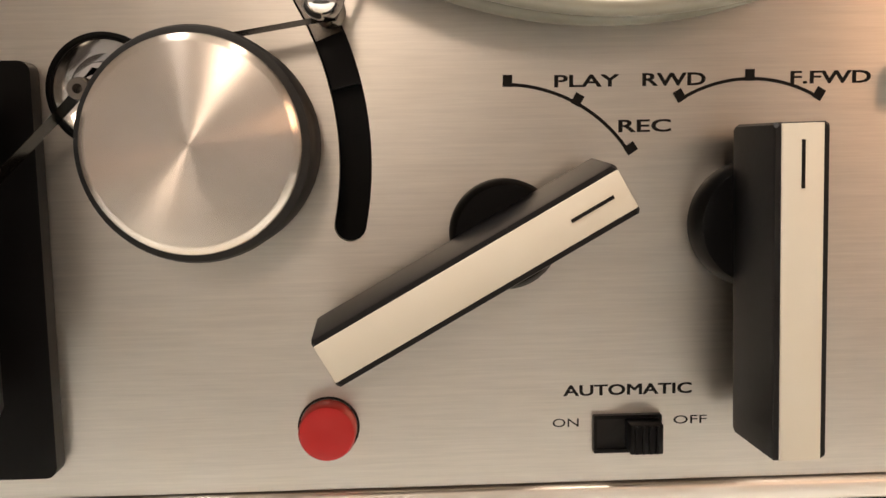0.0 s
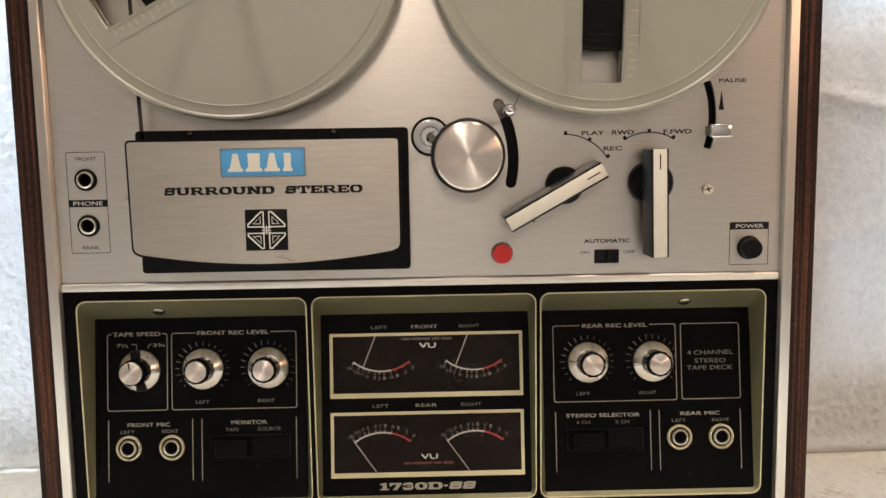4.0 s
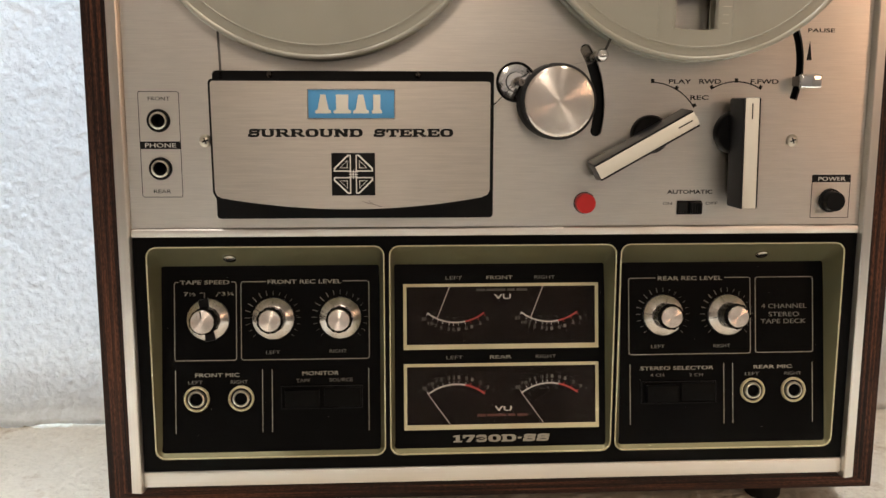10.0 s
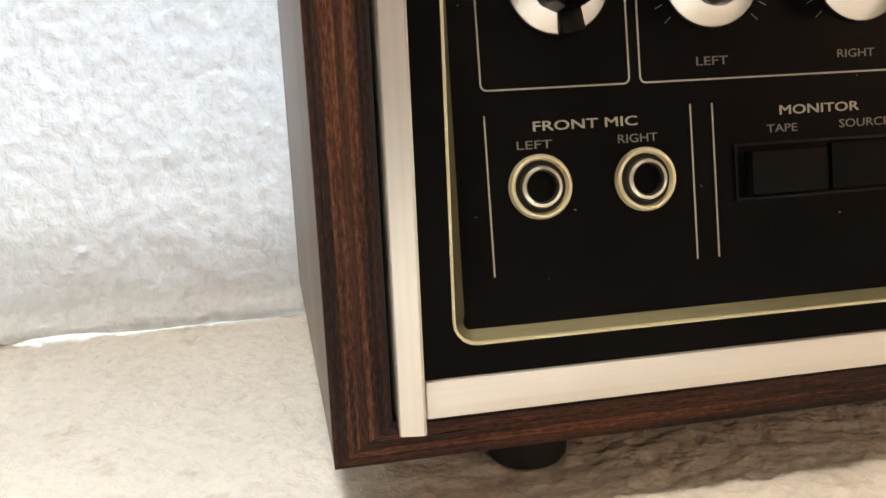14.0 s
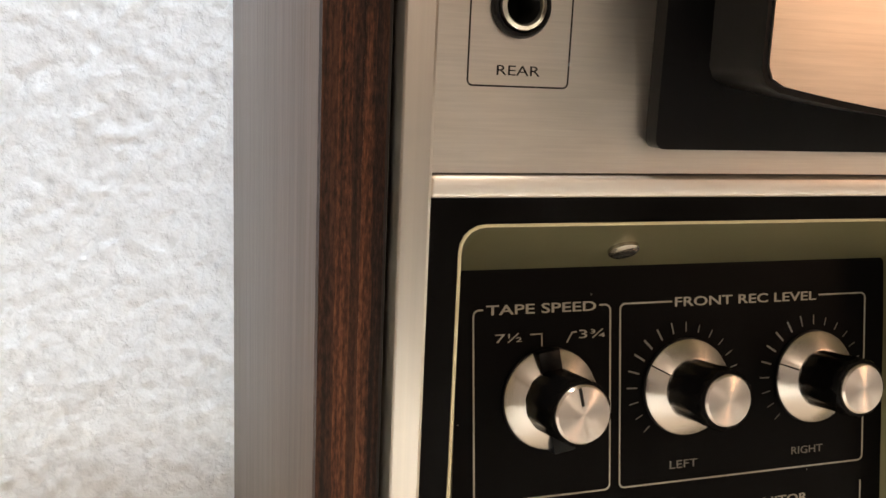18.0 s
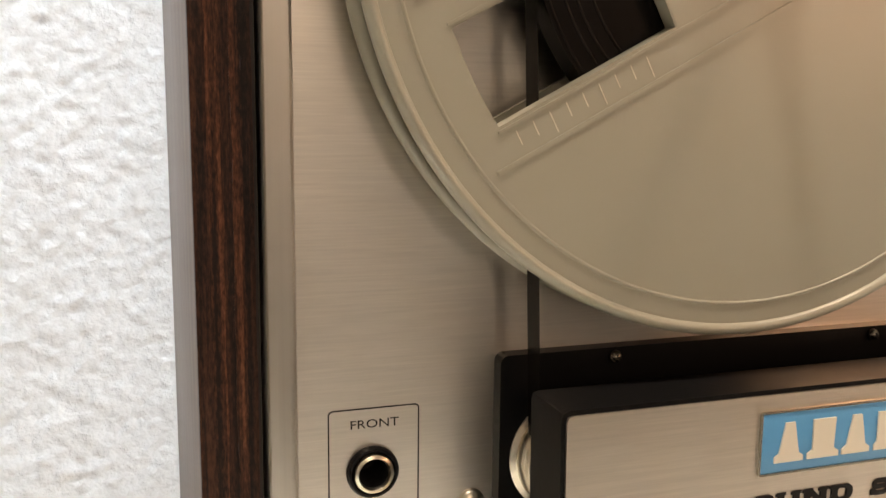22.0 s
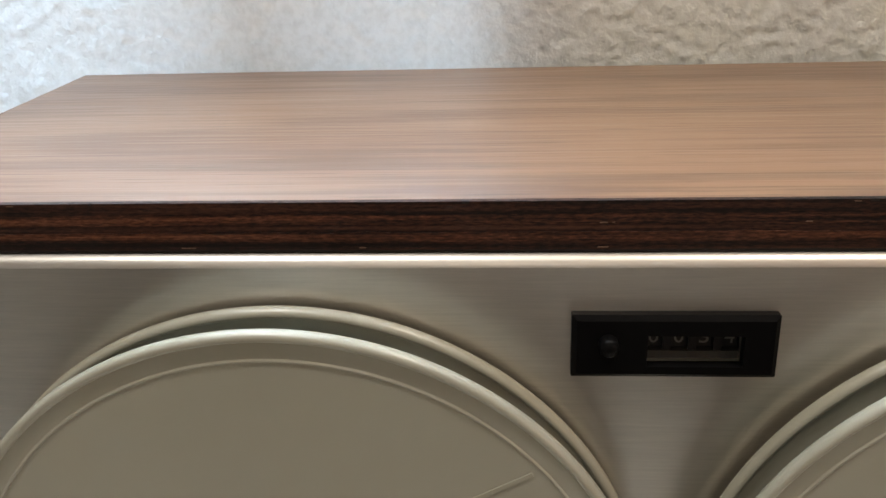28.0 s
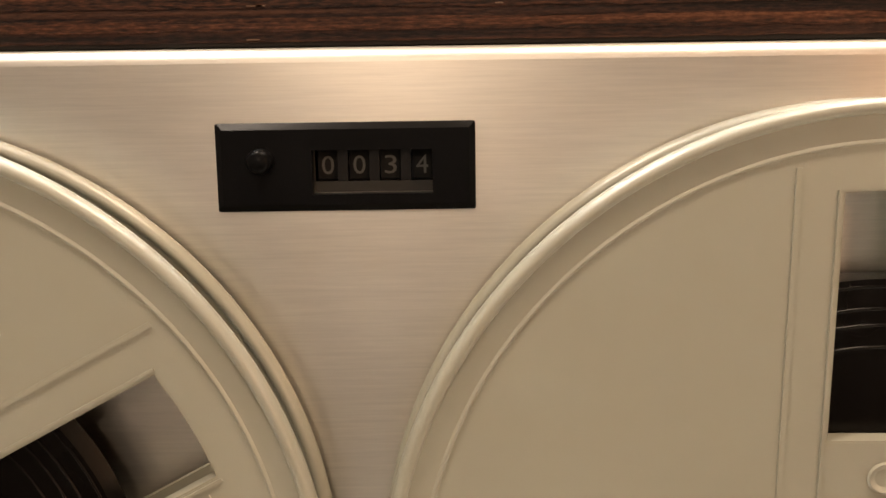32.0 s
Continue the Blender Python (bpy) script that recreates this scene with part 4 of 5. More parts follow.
part("lever_stem", box(-0.0052, -0.0030, -0.0026, 0.0026, -0.008, 0.0085, 0.0006), DARK_STEEL, pause, PLATE @ shift(0.1545, 0.2322))
part("slot_floor", box(0.146, 0.158, 0.219, 0.261, -0.012, -0.010), HOLE, deck, PLATE)
bm = sheet([[(0.1575, 0.2530), (0.1590, 0.2430), (0.1562, 0.2430)]], -0.0002, 0.00008)
part("print_wedge", bm, INK, deck, PLATE, smooth=0)
lettering("PAUSE", 0.1562, 0.1702, 0.2571, 0.2590, INK, deck, PLATE, 0.06)

# printed scales of the two levers
A1, R1, A2, R2 = (0.0751, 0.2042), 0.0274, (0.11995, 0.2075), 0.0245


def scale_print(c, r, angles):
    line_part("print_arc", arc(*c, r, angles[0], angles[-1], 20), 0.0006, INK, deck, PLATE)
    for a in angles:
        ca, sa = math.cos(radians(a)), math.sin(radians(a))
        line_part("print_mark", [(c[0] + (r - 0.0004) * ca, c[1] + (r - 0.0004) * sa), (c[0] + (r + 0.0017) * ca, c[1] + (r + 0.0017) * sa)], 0.0017, INK, deck, PLATE, h=0.00016)


scale_print(A1, R1, (88, 61, 34))
scale_print(A2, R2, (120.5, 90, 59.5))
lettering("PLAY", 0.0846, 0.0961, 0.2310, 0.2331, INK, deck, PLATE, 0.06)
lettering("REC", 0.0962, 0.1056, 0.2228, 0.2250, INK, deck, PLATE, 0.06)
lettering("RWD", 0.1005, 0.1118, 0.2310, 0.2332, INK, deck, PLATE, 0.06)
lettering("F.FWD", 0.1275, 0.1421, 0.2310, 0.2332, INK, deck, PLATE, 0.06)


def lever(c, r_hub, mid, half, turn):
    """A function lever: a dark wedge-shaped bar over a round hub, with a cream strip along its top."""
    hub = part("lever_hub", lathe([(0, 0.0062), (r_hub - 0.001, 0.0062), (r_hub, 0.0050), (r_hub, 0.0002), (0, 0.0002)], 48), BLACK, deck, PLATE @ shift(*c), "black round lever hub")
    m = PLATE @ shift(*mid) @ spin(turn)
    bm = bmesh.new()
    rings = []
    for z, hx, hy, dx in ((0.0062, half - 0.0006, 0.0052, 0.0), (0.0075, half, 0.0053, 0.0), (0.0215, half, 0.0045, 0.0), (0.0222, half - 0.0005, 0.0043, 0.0)):
        rings.append([bm.verts.new((x, y, z)) for x, y in ((-hx + 0.0004, -hy), (hx - 0.0004, -hy), (hx, -hy + 0.0006), (hx, hy - 0.0006), (hx - 0.0004, hy), (-hx + 0.0004, hy), (-hx, hy - 0.0006), (-hx, -hy + 0.0006))])
    for a, b in zip(rings, rings[1:]):
        for i in range(8):
            bm.faces.new((a[i], a[(i + 1) % 8], b[(i + 1) % 8], b[i]))
    bm.faces.new(rings[0])
    bm.faces.new(rings[-1])
    bar_ = part("lever_bar", bm, GREY, hub, m, "dark grey wedge-shaped lever bar", 20)
    part("lever_strip", box(-half + 0.0002, half - 0.0002, -0.0034, 0.0034, 0.0218, 0.0226, 0.0002), CREAM, hub, m, "cream strip along the lever")
    part("lever_mark", box(half - 0.0105, half - 0.0028, -0.0003, 0.0003, 0.0224, 0.02268), INK, hub, m)
    return hub


lever((0.0750, 0.2052), 0.0098, (0.0683, 0.2003), 0.0279, 29.3)
lever((0.1203, 0.2060), 0.0115, (0.1206, 0.1962), 0.0276, 91.0)

part("stop_stud", lathe([(0.0009, 0.0), (0.0009, 0.0022), (0.0006, 0.0026), (0, 0.0026)], 16), STEEL, deck, PLATE @ shift(0.0590, 0.1866), "small steel stop stud")
red = part("record_button", lathe([(0.0052, 0.0002), (0.0052, 0.0040), (0.0049, 0.0046), (0.0040, 0.0047), (0.0015, 0.0044), (0, 0.0043)], 40), RED, deck, PLATE @ shift(0.0424, 0.1697), "round red record button")
part("button_ring", lathe([(0.0053, -0.001), (0.0053, 0.0003), (0.0057, 0.0003), (0.0057, -0.001)], 36), HOLE, red, PLATE @ shift(0.0424, 0.1697))
lettering("AUTOMATIC", 0.0861, 0.1101, 0.1742, 0.1762, INK, deck, PLATE, 0.06)
lettering("ON", 0.0840, 0.0889, 0.1683, 0.1699, INK, deck, PLATE)
lettering("OFF", 0.1068, 0.1131, 0.1683, 0.1699, INK, deck, PLATE)
sw = part("slide_switch", sheet([rr(0.0915, 0.1043, 0.1634, 0.1706, 0.0003), [(0.0921, 0.1641), (0.1037, 0.1641), (0.1037, 0.1699), (0.0921, 0.1699)]], -0.001, 0.0012), BLACK, deck, PLATE, "black slide switch")
part("switch_well", box(0.0918, 0.1040, 0.1638, 0.1702, -0.001, 0.0003), HOLE, sw, PLATE)
knob = box(0.0975, 0.1036, 0.1642, 0.1698, 0.0002, 0.0050, 0.0003)
for i in range(4):
    box(0.0983 + i * 0.0013, 0.0988 + i * 0.0013, 0.1644, 0.1696, 0.0048, 0.0055, bm=knob)
part("switch_slider", knob, BLACK, sw, PLATE, "ribbed slider")
line_part("print_frame", rr(0.1636, 0.1842, 0.1612, 0.1838, 0.0003), 0.0003, INK, deck, PLATE, True)
part("print_bar", box(0.1636, 0.1842, 0.1800, 0.1838, -0.0002, 0.00009), INK, deck, PLATE, smooth=0)
lettering("POWER", 0.1668, 0.1815, 0.1808, 0.1828, WHITE, deck, PLATE @ shift(0, 0, 0.0001), 0.02)
pb = part("power_button", lathe([(0.0052, 0.0), (0.0052, 0.0060), (0.0049, 0.0066), (0.0038, 0.0067), (0, 0.0062)], 40), BLACK, deck, PLATE @ shift(0.1740, 0.1703), "round black power button")
part("button_ring", lathe([(0.0053, 0.0), (0.0053, 0.0012), (0.0062, 0.0010), (0.0064, 0.0)], 40), BLACK, pb, PLATE @ shift(0.1740, 0.1703))

# ---- tape counter ----
COUNTER = plastic("black_counter_plastic", (0.004, 0.004, 0.0043), 0.30, 0.2)
COUNTER.node_tree.nodes["Principled BSDF"].inputs["Specular IOR Level"].default_value = 0.07
# whitish digits, dimmed in colour for the shade of the recess
SHADED_DIGIT = plastic("shade_dimmed_digit", (0.12, 0.12, 0.11), 0.5, 0.15)
cx0, cx1, cz0, cz1 = -0.0248, 0.0225, 0.3999, 0.4160
counter = part("tape_counter", sheet([rr(cx0 + 0.0012, cx1 - 0.0012, cz0 + 0.0012, cz1 - 0.0012, 0.0003), [(-0.0073, 0.4030), (0.0146, 0.4030), (0.0146, 0.4110), (-0.0073, 0.4110)]], 0.0002, 0.0032), COUNTER, deck, PLATE, "black tape counter housing")
bm = bmesh.new()
outer, inner = rr(cx0, cx1, cz0, cz1, 0.0004), rr(cx0 + 0.0012, cx1 - 0.0012, cz0 + 0.0012, cz1 - 0.0012, 0.0003)
lo = [bm.verts.new((*p, -0.0002)) for p in outer]
md = [bm.verts.new((*p, 0.0021)) for p in outer]
hi = [bm.verts.new((*p, 0.0032)) for p in inner]
for a, b in ((lo, md), (md, hi)):
    for i in range(len(a)):
        j = (i + 1) % len(a)
        bm.faces.new((a[i], a[j], b[j], b[i]))
part("bevel", bm, COUNTER, counter, PLATE)
part("counter_floor", box(-0.0073, 0.0146, 0.4030, 0.4110, -0.0085, -0.0065), BLACK, counter, PLATE)
part("counter_sill", box(-0.0073, 0.0146, 0.4030, 0.4050, -0.0065, -0.0012), plastic("grey_sill", (0.032, 0.032, 0.029), 0.5), counter, PLATE, "grey sill")
for i, d in enumerate("0034"):
    x = -0.0070 + i * 0.0059
    wheel = part("number_wheel", box(x, x + 0.0038, 0.4052, 0.4108, -0.0065, -0.0030, 0.0002), HOLE, counter, PLATE, "black number wheel")
    lettering(d, x + 0.0008, x + 0.0031, 0.4062, 0.4097, SHADED_DIGIT, wheel, PLATE @ shift(0, 0, -0.0030), name="digit")
    part("divider", box(x + 0.0039, x + 0.0058, 0.4050, 0.4109, -0.0065, -0.0016), GREY, counter, PLATE)
part("reset_button", lathe([(0.0023, 0.0032), (0.0023, 0.0058), (0.0021, 0.0064), (0.0014, 0.0069), (0, 0.0071)], 32), COUNTER, counter, PLATE @ shift(-0.0164, 0.4092), "round reset button")

# ---- lower section: black frame with three leaning panels ----
POCKETS = ((-0.1835, -0.0622, -0.1806, -0.0650), (-0.0592, 0.0602, -0.0568, 0.0578), (0.0628, 0.1838, 0.0656, 0.1808))
RZ0, RZ1, PZ0, PZ1 = 0.0338, 0.1476, 0.0366, 0.1344
frame_ = part("front_frame", sheet([[(-0.1902, 0.0269), (0.1902, 0.0269), (0.1902, 0.1529), (-0.1902, 0.1529)]] + [rr(a, b, RZ0, RZ1, 0.005) for a, b, _, _ in POCKETS], -0.003, 0.0), SATIN, deck, PLATE, "satin black front frame", 0)


def depth_at(z):
    return 0.0075 + 0.158 * (z - 0.07)


panels = []
for a, b, c, d in POCKETS:
    bm = bmesh.new()
    o, i_ = rr(a, b, RZ0, RZ1, 0.005), rr(c, d, PZ0, PZ1, 0.0012)
    lo = [bm.verts.new((x, 0.0002, z)) for x, z in o]
    hi = [bm.verts.new((x, depth_at(z) + 0.0004, z)) for x, z in i_]
    for i in range(len(o)):
        j = (i + 1) % len(o)
        bm.faces.new((lo[i], lo[j], hi[j], hi[i]))
    well = part("pocket_wall", bm, OLIVE, deck, Matrix(), "sloping olive-gold pocket walls", 50)
    ring = stroke(o, 0.0006, -0.0004, 0.0004, True)
    part("pocket_rim", ring, GOLD, well, PLATE, "thin pale gold rim", 60)
    p = part("control_panel", sheet([rr(c - 0.0004, d + 0.0004, up(PZ0) - 0.0004, up(PZ1) + 0.0004, 0.0012)], -0.002, 0.0), SATIN, deck, PANEL, "black leaning control panel", 0)
    panels.append(p)
for x in (-0.1430, 0.1428):
    n = Vector((0, -0.0132, -0.0177)).normalized()
    m = Matrix.Translation((x, 0.0098, 0.1402)) @ n.to_track_quat("Z", "Y").to_matrix().to_4x4()
    s = part("panel_screw", lathe([(0.0034, -0.001), (0.0034, 0.0006), (0.0028, 0.0011), (0.0012, 0.0012), (0, 0.0010)], 28), STEEL, deck, m, "dark screw in the pocket wall")
    part("screw_slot", stroke([(-0.0022, 0), (0.0022, 0)], 0.0006, 0.0006, 0.0014), HOLE, s, m @ spin(25), smooth=0)


def word(text, x0, x1, z0, z1, p, mat=PRINT, bold=0.028):
    lettering(text, x0, x1, up(z0), up(z1), mat, panels[p], PANEL, bold)


def ruled(p, points, closed=False, w=0.00037, mat=PRINT):
    line_part("print_line", [(x, up(z)) for x, z in points], w, mat, panels[p], PANEL, closed)


def box_gap(p, x0, x1, z0, z1, g0, g1, r=0.0013):
    """A printed frame that opens in its upper line for a title."""
    zm = up(z1)
    pts = [(g1, zm)] + arc(x1 - r, zm - r, r, 90, 0, 5) + arc(x1 - r, up(z0) + r, r, 0, -90, 5) + arc(x0 + r, up(z0) + r, r, -90, -180, 5) + arc(x0 + r, zm - r, r, 180, 90, 5) + [(g0, zm)]
    line_part("print_frame", pts, 0.00037, PRINT, panels[p], PANEL)


box_gap(0, -0.1739, -0.1413, 0.0848, 0.1262, -0.1717, -0.1440)
word("TAPE SPEED", -0.1709, -0.1449, 0.1250, 0.1271, 0)
box_gap(0, -0.1388, -0.0705, 0.0848, 0.1262, -0.1255, -0.0845)
word("FRONT REC LEVEL", -0.1246, -0.0853, 0.1250, 0.1271, 0)
word("7\u00bd", -0.1689, -0.1627, 0.1190, 0.1209, 0, PRINT, 0.0)
word("3\u00be", -0.1490, -0.1426, 0.1190, 0.1209, 0, PRINT, 0.0)
ruled(0, [(-0.1607, 0.1205), (-0.1580, 0.1205), (-0.1580, 0.1178)], w=0.0003)
ruled(0, [(-0.1496, 0.1205), (-0.1507, 0.1205), (-0.1520, 0.1183)], w=0.0003)
word("LEFT", -0.1257, -0.1183, 0.0878, 0.0896, 0, FAINT, 0.0)
word("RIGHT", -0.0918, -0.0826, 0.0880, 0.0898, 0, FAINT, 0.0)
word("FRONT MIC", -0.1632, -0.1400, 0.0760, 0.0780, 0)
word("LEFT", -0.1670, -0.1593, 0.0724, 0.0741, 0, FAINT, 0.0)
word("RIGHT", -0.1446, -0.1356, 0.0724, 0.0742, 0, FAINT, 0.0)
word("MONITOR", -0.1065, -0.0870, 0.0763, 0.0783, 0)
word("TAPE", -0.1098, -0.1024, 0.0726, 0.0743, 0, FAINT, 0.0)
word("SOURCE", -0.0920, -0.0795, 0.0727, 0.0745, 0, FAINT, 0.0)
for x in (-0.1736, -0.1277, -0.1226, -0.0709):
    ruled(0, [(x, 0.0465), (x, 0.0797)])
box_gap(2, 0.0716, 0.1397, 0.0846, 0.1261, 0.0866, 0.1252)
word("REAR REC LEVEL", 0.0880, 0.1240, 0.1248, 0.1269, 2)
line_part("print_frame", rr(0.1426, 0.1751, up(0.0849), up(0.1261), 0.0013), 0.00037, PRINT, panels[2], PANEL, True)
word("4 CHANNEL", 0.1460, 0.1717, 0.1090, 0.1114, 2, FAINT, 0.0)
word("STEREO", 0.1501, 0.1674, 0.1045, 0.1069, 2, FAINT, 0.0)
word("TAPE DECK", 0.1456, 0.1712, 0.1007, 0.1031, 2, FAINT, 0.0)
word("LEFT", 0.0840, 0.0916, 0.0880, 0.0898, 2, FAINT, 0.0)
word("RIGHT", 0.1189, 0.1283, 0.0879, 0.0897, 2, FAINT, 0.0)
word("STEREO SELECTOR", 0.0780, 0.1188, 0.0761, 0.0780, 2)
word("4 CH", 0.0834, 0.0911, 0.0725, 0.0742, 2, FAINT, 0.0)
word("2 CH", 0.1052, 0.1128, 0.0724, 0.0741, 2, FAINT, 0.0)
word("REAR MIC", 0.1415, 0.1631, 0.0761, 0.0780, 2)
word("LEFT", 0.1366, 0.1445, 0.0725, 0.0742, 2, FAINT, 0.0)
word("RIGHT", 0.1589, 0.1685, 0.0724, 0.0741, 2, FAINT, 0.0)
for x in (0.0721, 0.1246, 0.1296, 0.1747):
    ruled(2, [(x, 0.0465), (x, 0.0792)])
word("LEFT", -0.0290, -0.0199, 0.1263, 0.1281, 1, FAINT, 0.0)
word("FRONT", -0.0067, 0.0076, 0.1263, 0.1282, 1, PRINT, 0.0)
word("RIGHT", 0.0196, 0.0309, 0.1263, 0.1281, 1, FAINT, 0.0)
word("LEFT", -0.0288, -0.0199, 0.0836, 0.0854, 1, FAINT, 0.0)
word("REAR", -0.0051, 0.0066, 0.0836, 0.0854, 1, PRINT, 0.0)
word("RIGHT", 0.0200, 0.0312, 0.0836, 0.0854, 1, FAINT, 0.0)
slab_lettering("1730D-SS", -0.0253, 0.0270, up(0.0390), up(0.0427), PRINT, panels[1], PANEL)


BARREL = plastic("glossy_black_barrel", (0.004, 0.004, 0.0042), 0.22, 0.1, 600.0, 0.0)
BARREL.node_tree.nodes["Principled BSDF"].inputs["Specular IOR Level"].default_value = 0.12


def rotary(p, x, z, turn, pointer):
    """A recording level knob: silver skirt, ribbed black barrel, spun aluminium cap."""
    m = PANEL @ shift(x, up(z)) @ spin(turn)
    skirt = part("rotary_knob", lathe([(0.0111, 0.0006), (0.0111, 0.0011), (0.0108, 0.0015), (0.0072, 0.0036), (0, 0.0036)], 64), SKIRT, panels[p], m, "silver skirted rotary knob", 25)
    part("skirt_rim", lathe([(0.0113, -0.0004), (0.0113, 0.0007), (0.0108, 0.0008)], 64), BLACK, skirt, m, "dark rim of the skirt")
    bm = bmesh.new()
    n = 72
    prof = [(0.0070, 0.0034), (0.0069, 0.0090), (0.0067, 0.0150), (0.0064, 0.0156)] if pointer else [(0.0066, 0.0034), (0.0065, 0.0100), (0.0067, 0.0130), (0.0067, 0.0150), (0.0063, 0.0157)]
    rings = []
    for r, h_ in prof:
        rings.append([bm.verts.new(((r + (0.00028 if (i // 3) % 2 else 0)) * math.cos(2 * math.pi * i / n), (r + (0.00028 if (i // 3) % 2 else 0)) * math.sin(2 * math.pi * i / n), h_)) for i in range(n)])
    for a, b in zip(rings, rings[1:]):
        for i in range(n):
            bm.faces.new((a[i], a[(i + 1) % n], b[(i + 1) % n], b[i]))
    bm.faces.new(rings[-1])
    part("barrel", bm, BARREL, skirt, m, "ribbed black barrel", 60)
    c_ = 0.0061 if pointer else 0.0057
    part("cap", lathe([(c_, 0.0152), (c_, 0.0162), (c_ - 0.0004, 0.0167), (0.0030, 0.0168), (0, 0.0168)], 48), SPUN, skirt, m, "spun aluminium cap", 20)
    if pointer:
        for a in (100, 280):
            part("pointer_block", box(0.0066, 0.0113, -0.0026, 0.0026, 0.0006, 0.0042, 0.0004), BLACK, skirt, m @ spin(a), "black pointer block")
        part("pointer_line", box(0.0018, 0.0056, -0.0003, 0.0003, 0.0166, 0.01688), INK, skirt, m @ spin(100))
    else:
        bm = bmesh.new()
        line = [[bm.verts.new((r, w, h_)) for w in (-0.00016, 0.00016)] for r, h_ in ((0.0073, 0.0033), (0.0073, 0.00362), (0.0108, 0.00158), (0.01113, 0.00115), (0.0108, 0.0012))]
        for k in range(5):
            a, b = line[k], line[(k + 1) % 5]
            bm.faces.new((a[0], a[1], b[1], b[0]))
        for k in (0, 1):
            bm.faces.new([q[k] for q in line])
        part("pointer_line", bm, INK, skirt, m @ spin(150))
    return skirt


def ticks(p, x, z):
    for i in range(19):
        a = radians(-42 + i * (264 / 18))
        c, s = math.cos(a), math.sin(a)
        d = math.degrees(a)
        grow = max(0.0, math.sin(radians((d - 75) * 1.35))) if 75 < d else 0.0
        r1 = 0.0146 + 0.0011 * grow
        line_part("print_tick", [(x + 0.0127 * c, up(z) + 0.0127 * s), (x + r1 * c, up(z) + r1 * s)], 0.00017 + 0.0003 * grow ** 2, FAINT, panels[p], PANEL)


rotary(0, -0.1562, 0.1064, 0, True)
for p, x, z, a in ((0, -0.1217, 0.1066, 0), (0, -0.0859, 0.1066, 10), (2, 0.0908, 0.1060, 25), (2, 0.1269, 0.1058, 40)):
    rotary(p, x, z, a, False)
    ticks(p, x, z)
for p, x, z in ((0, -0.1625, 0.0645), (0, -0.1390, 0.0645), (2, 0.1406, 0.0643), (2, 0.1637, 0.0643)):
    phone_jack(panels[p], PANEL @ shift(x, up(z)), GOLD, 0.0069)


def rocker(p, x0, x1, z0, z1):
    """A double push switch: two black keys in a black well."""
    a, b = up(z0), up(z1)
    s = part("push_switch", sheet([rr(x0 - 0.0006, x1 + 0.0006, a - 0.0006, b + 0.0006, 0.0004), [(x0, a), (x1, a), (x1, b), (x0, b)]], -0.001, 0.0007), BLACK, panels[p], PANEL, "black double push switch")
    xm = (x0 + x1) / 2
    part("key", box(x0 + 0.002, xm - 0.0012, a + 0.0006, b - 0.0012, -0.001, 0.0034, 0.0004), KEY, s, PANEL, "black push key")
    part("key", box(xm + 0.0012, x1 - 0.0004, a + 0.0006, b - 0.0004, -0.001, 0.0012, 0.0004), KEY, s, PANEL, "black pressed key")
    part("well", box(x0, x1, a, b, -0.003, -0.0004), HOLE, s, PANEL)


rocker(0, -0.1175, -0.0748, 0.0588, 0.0700)
rocker(2, 0.0788, 0.1198, 0.0584, 0.0692)


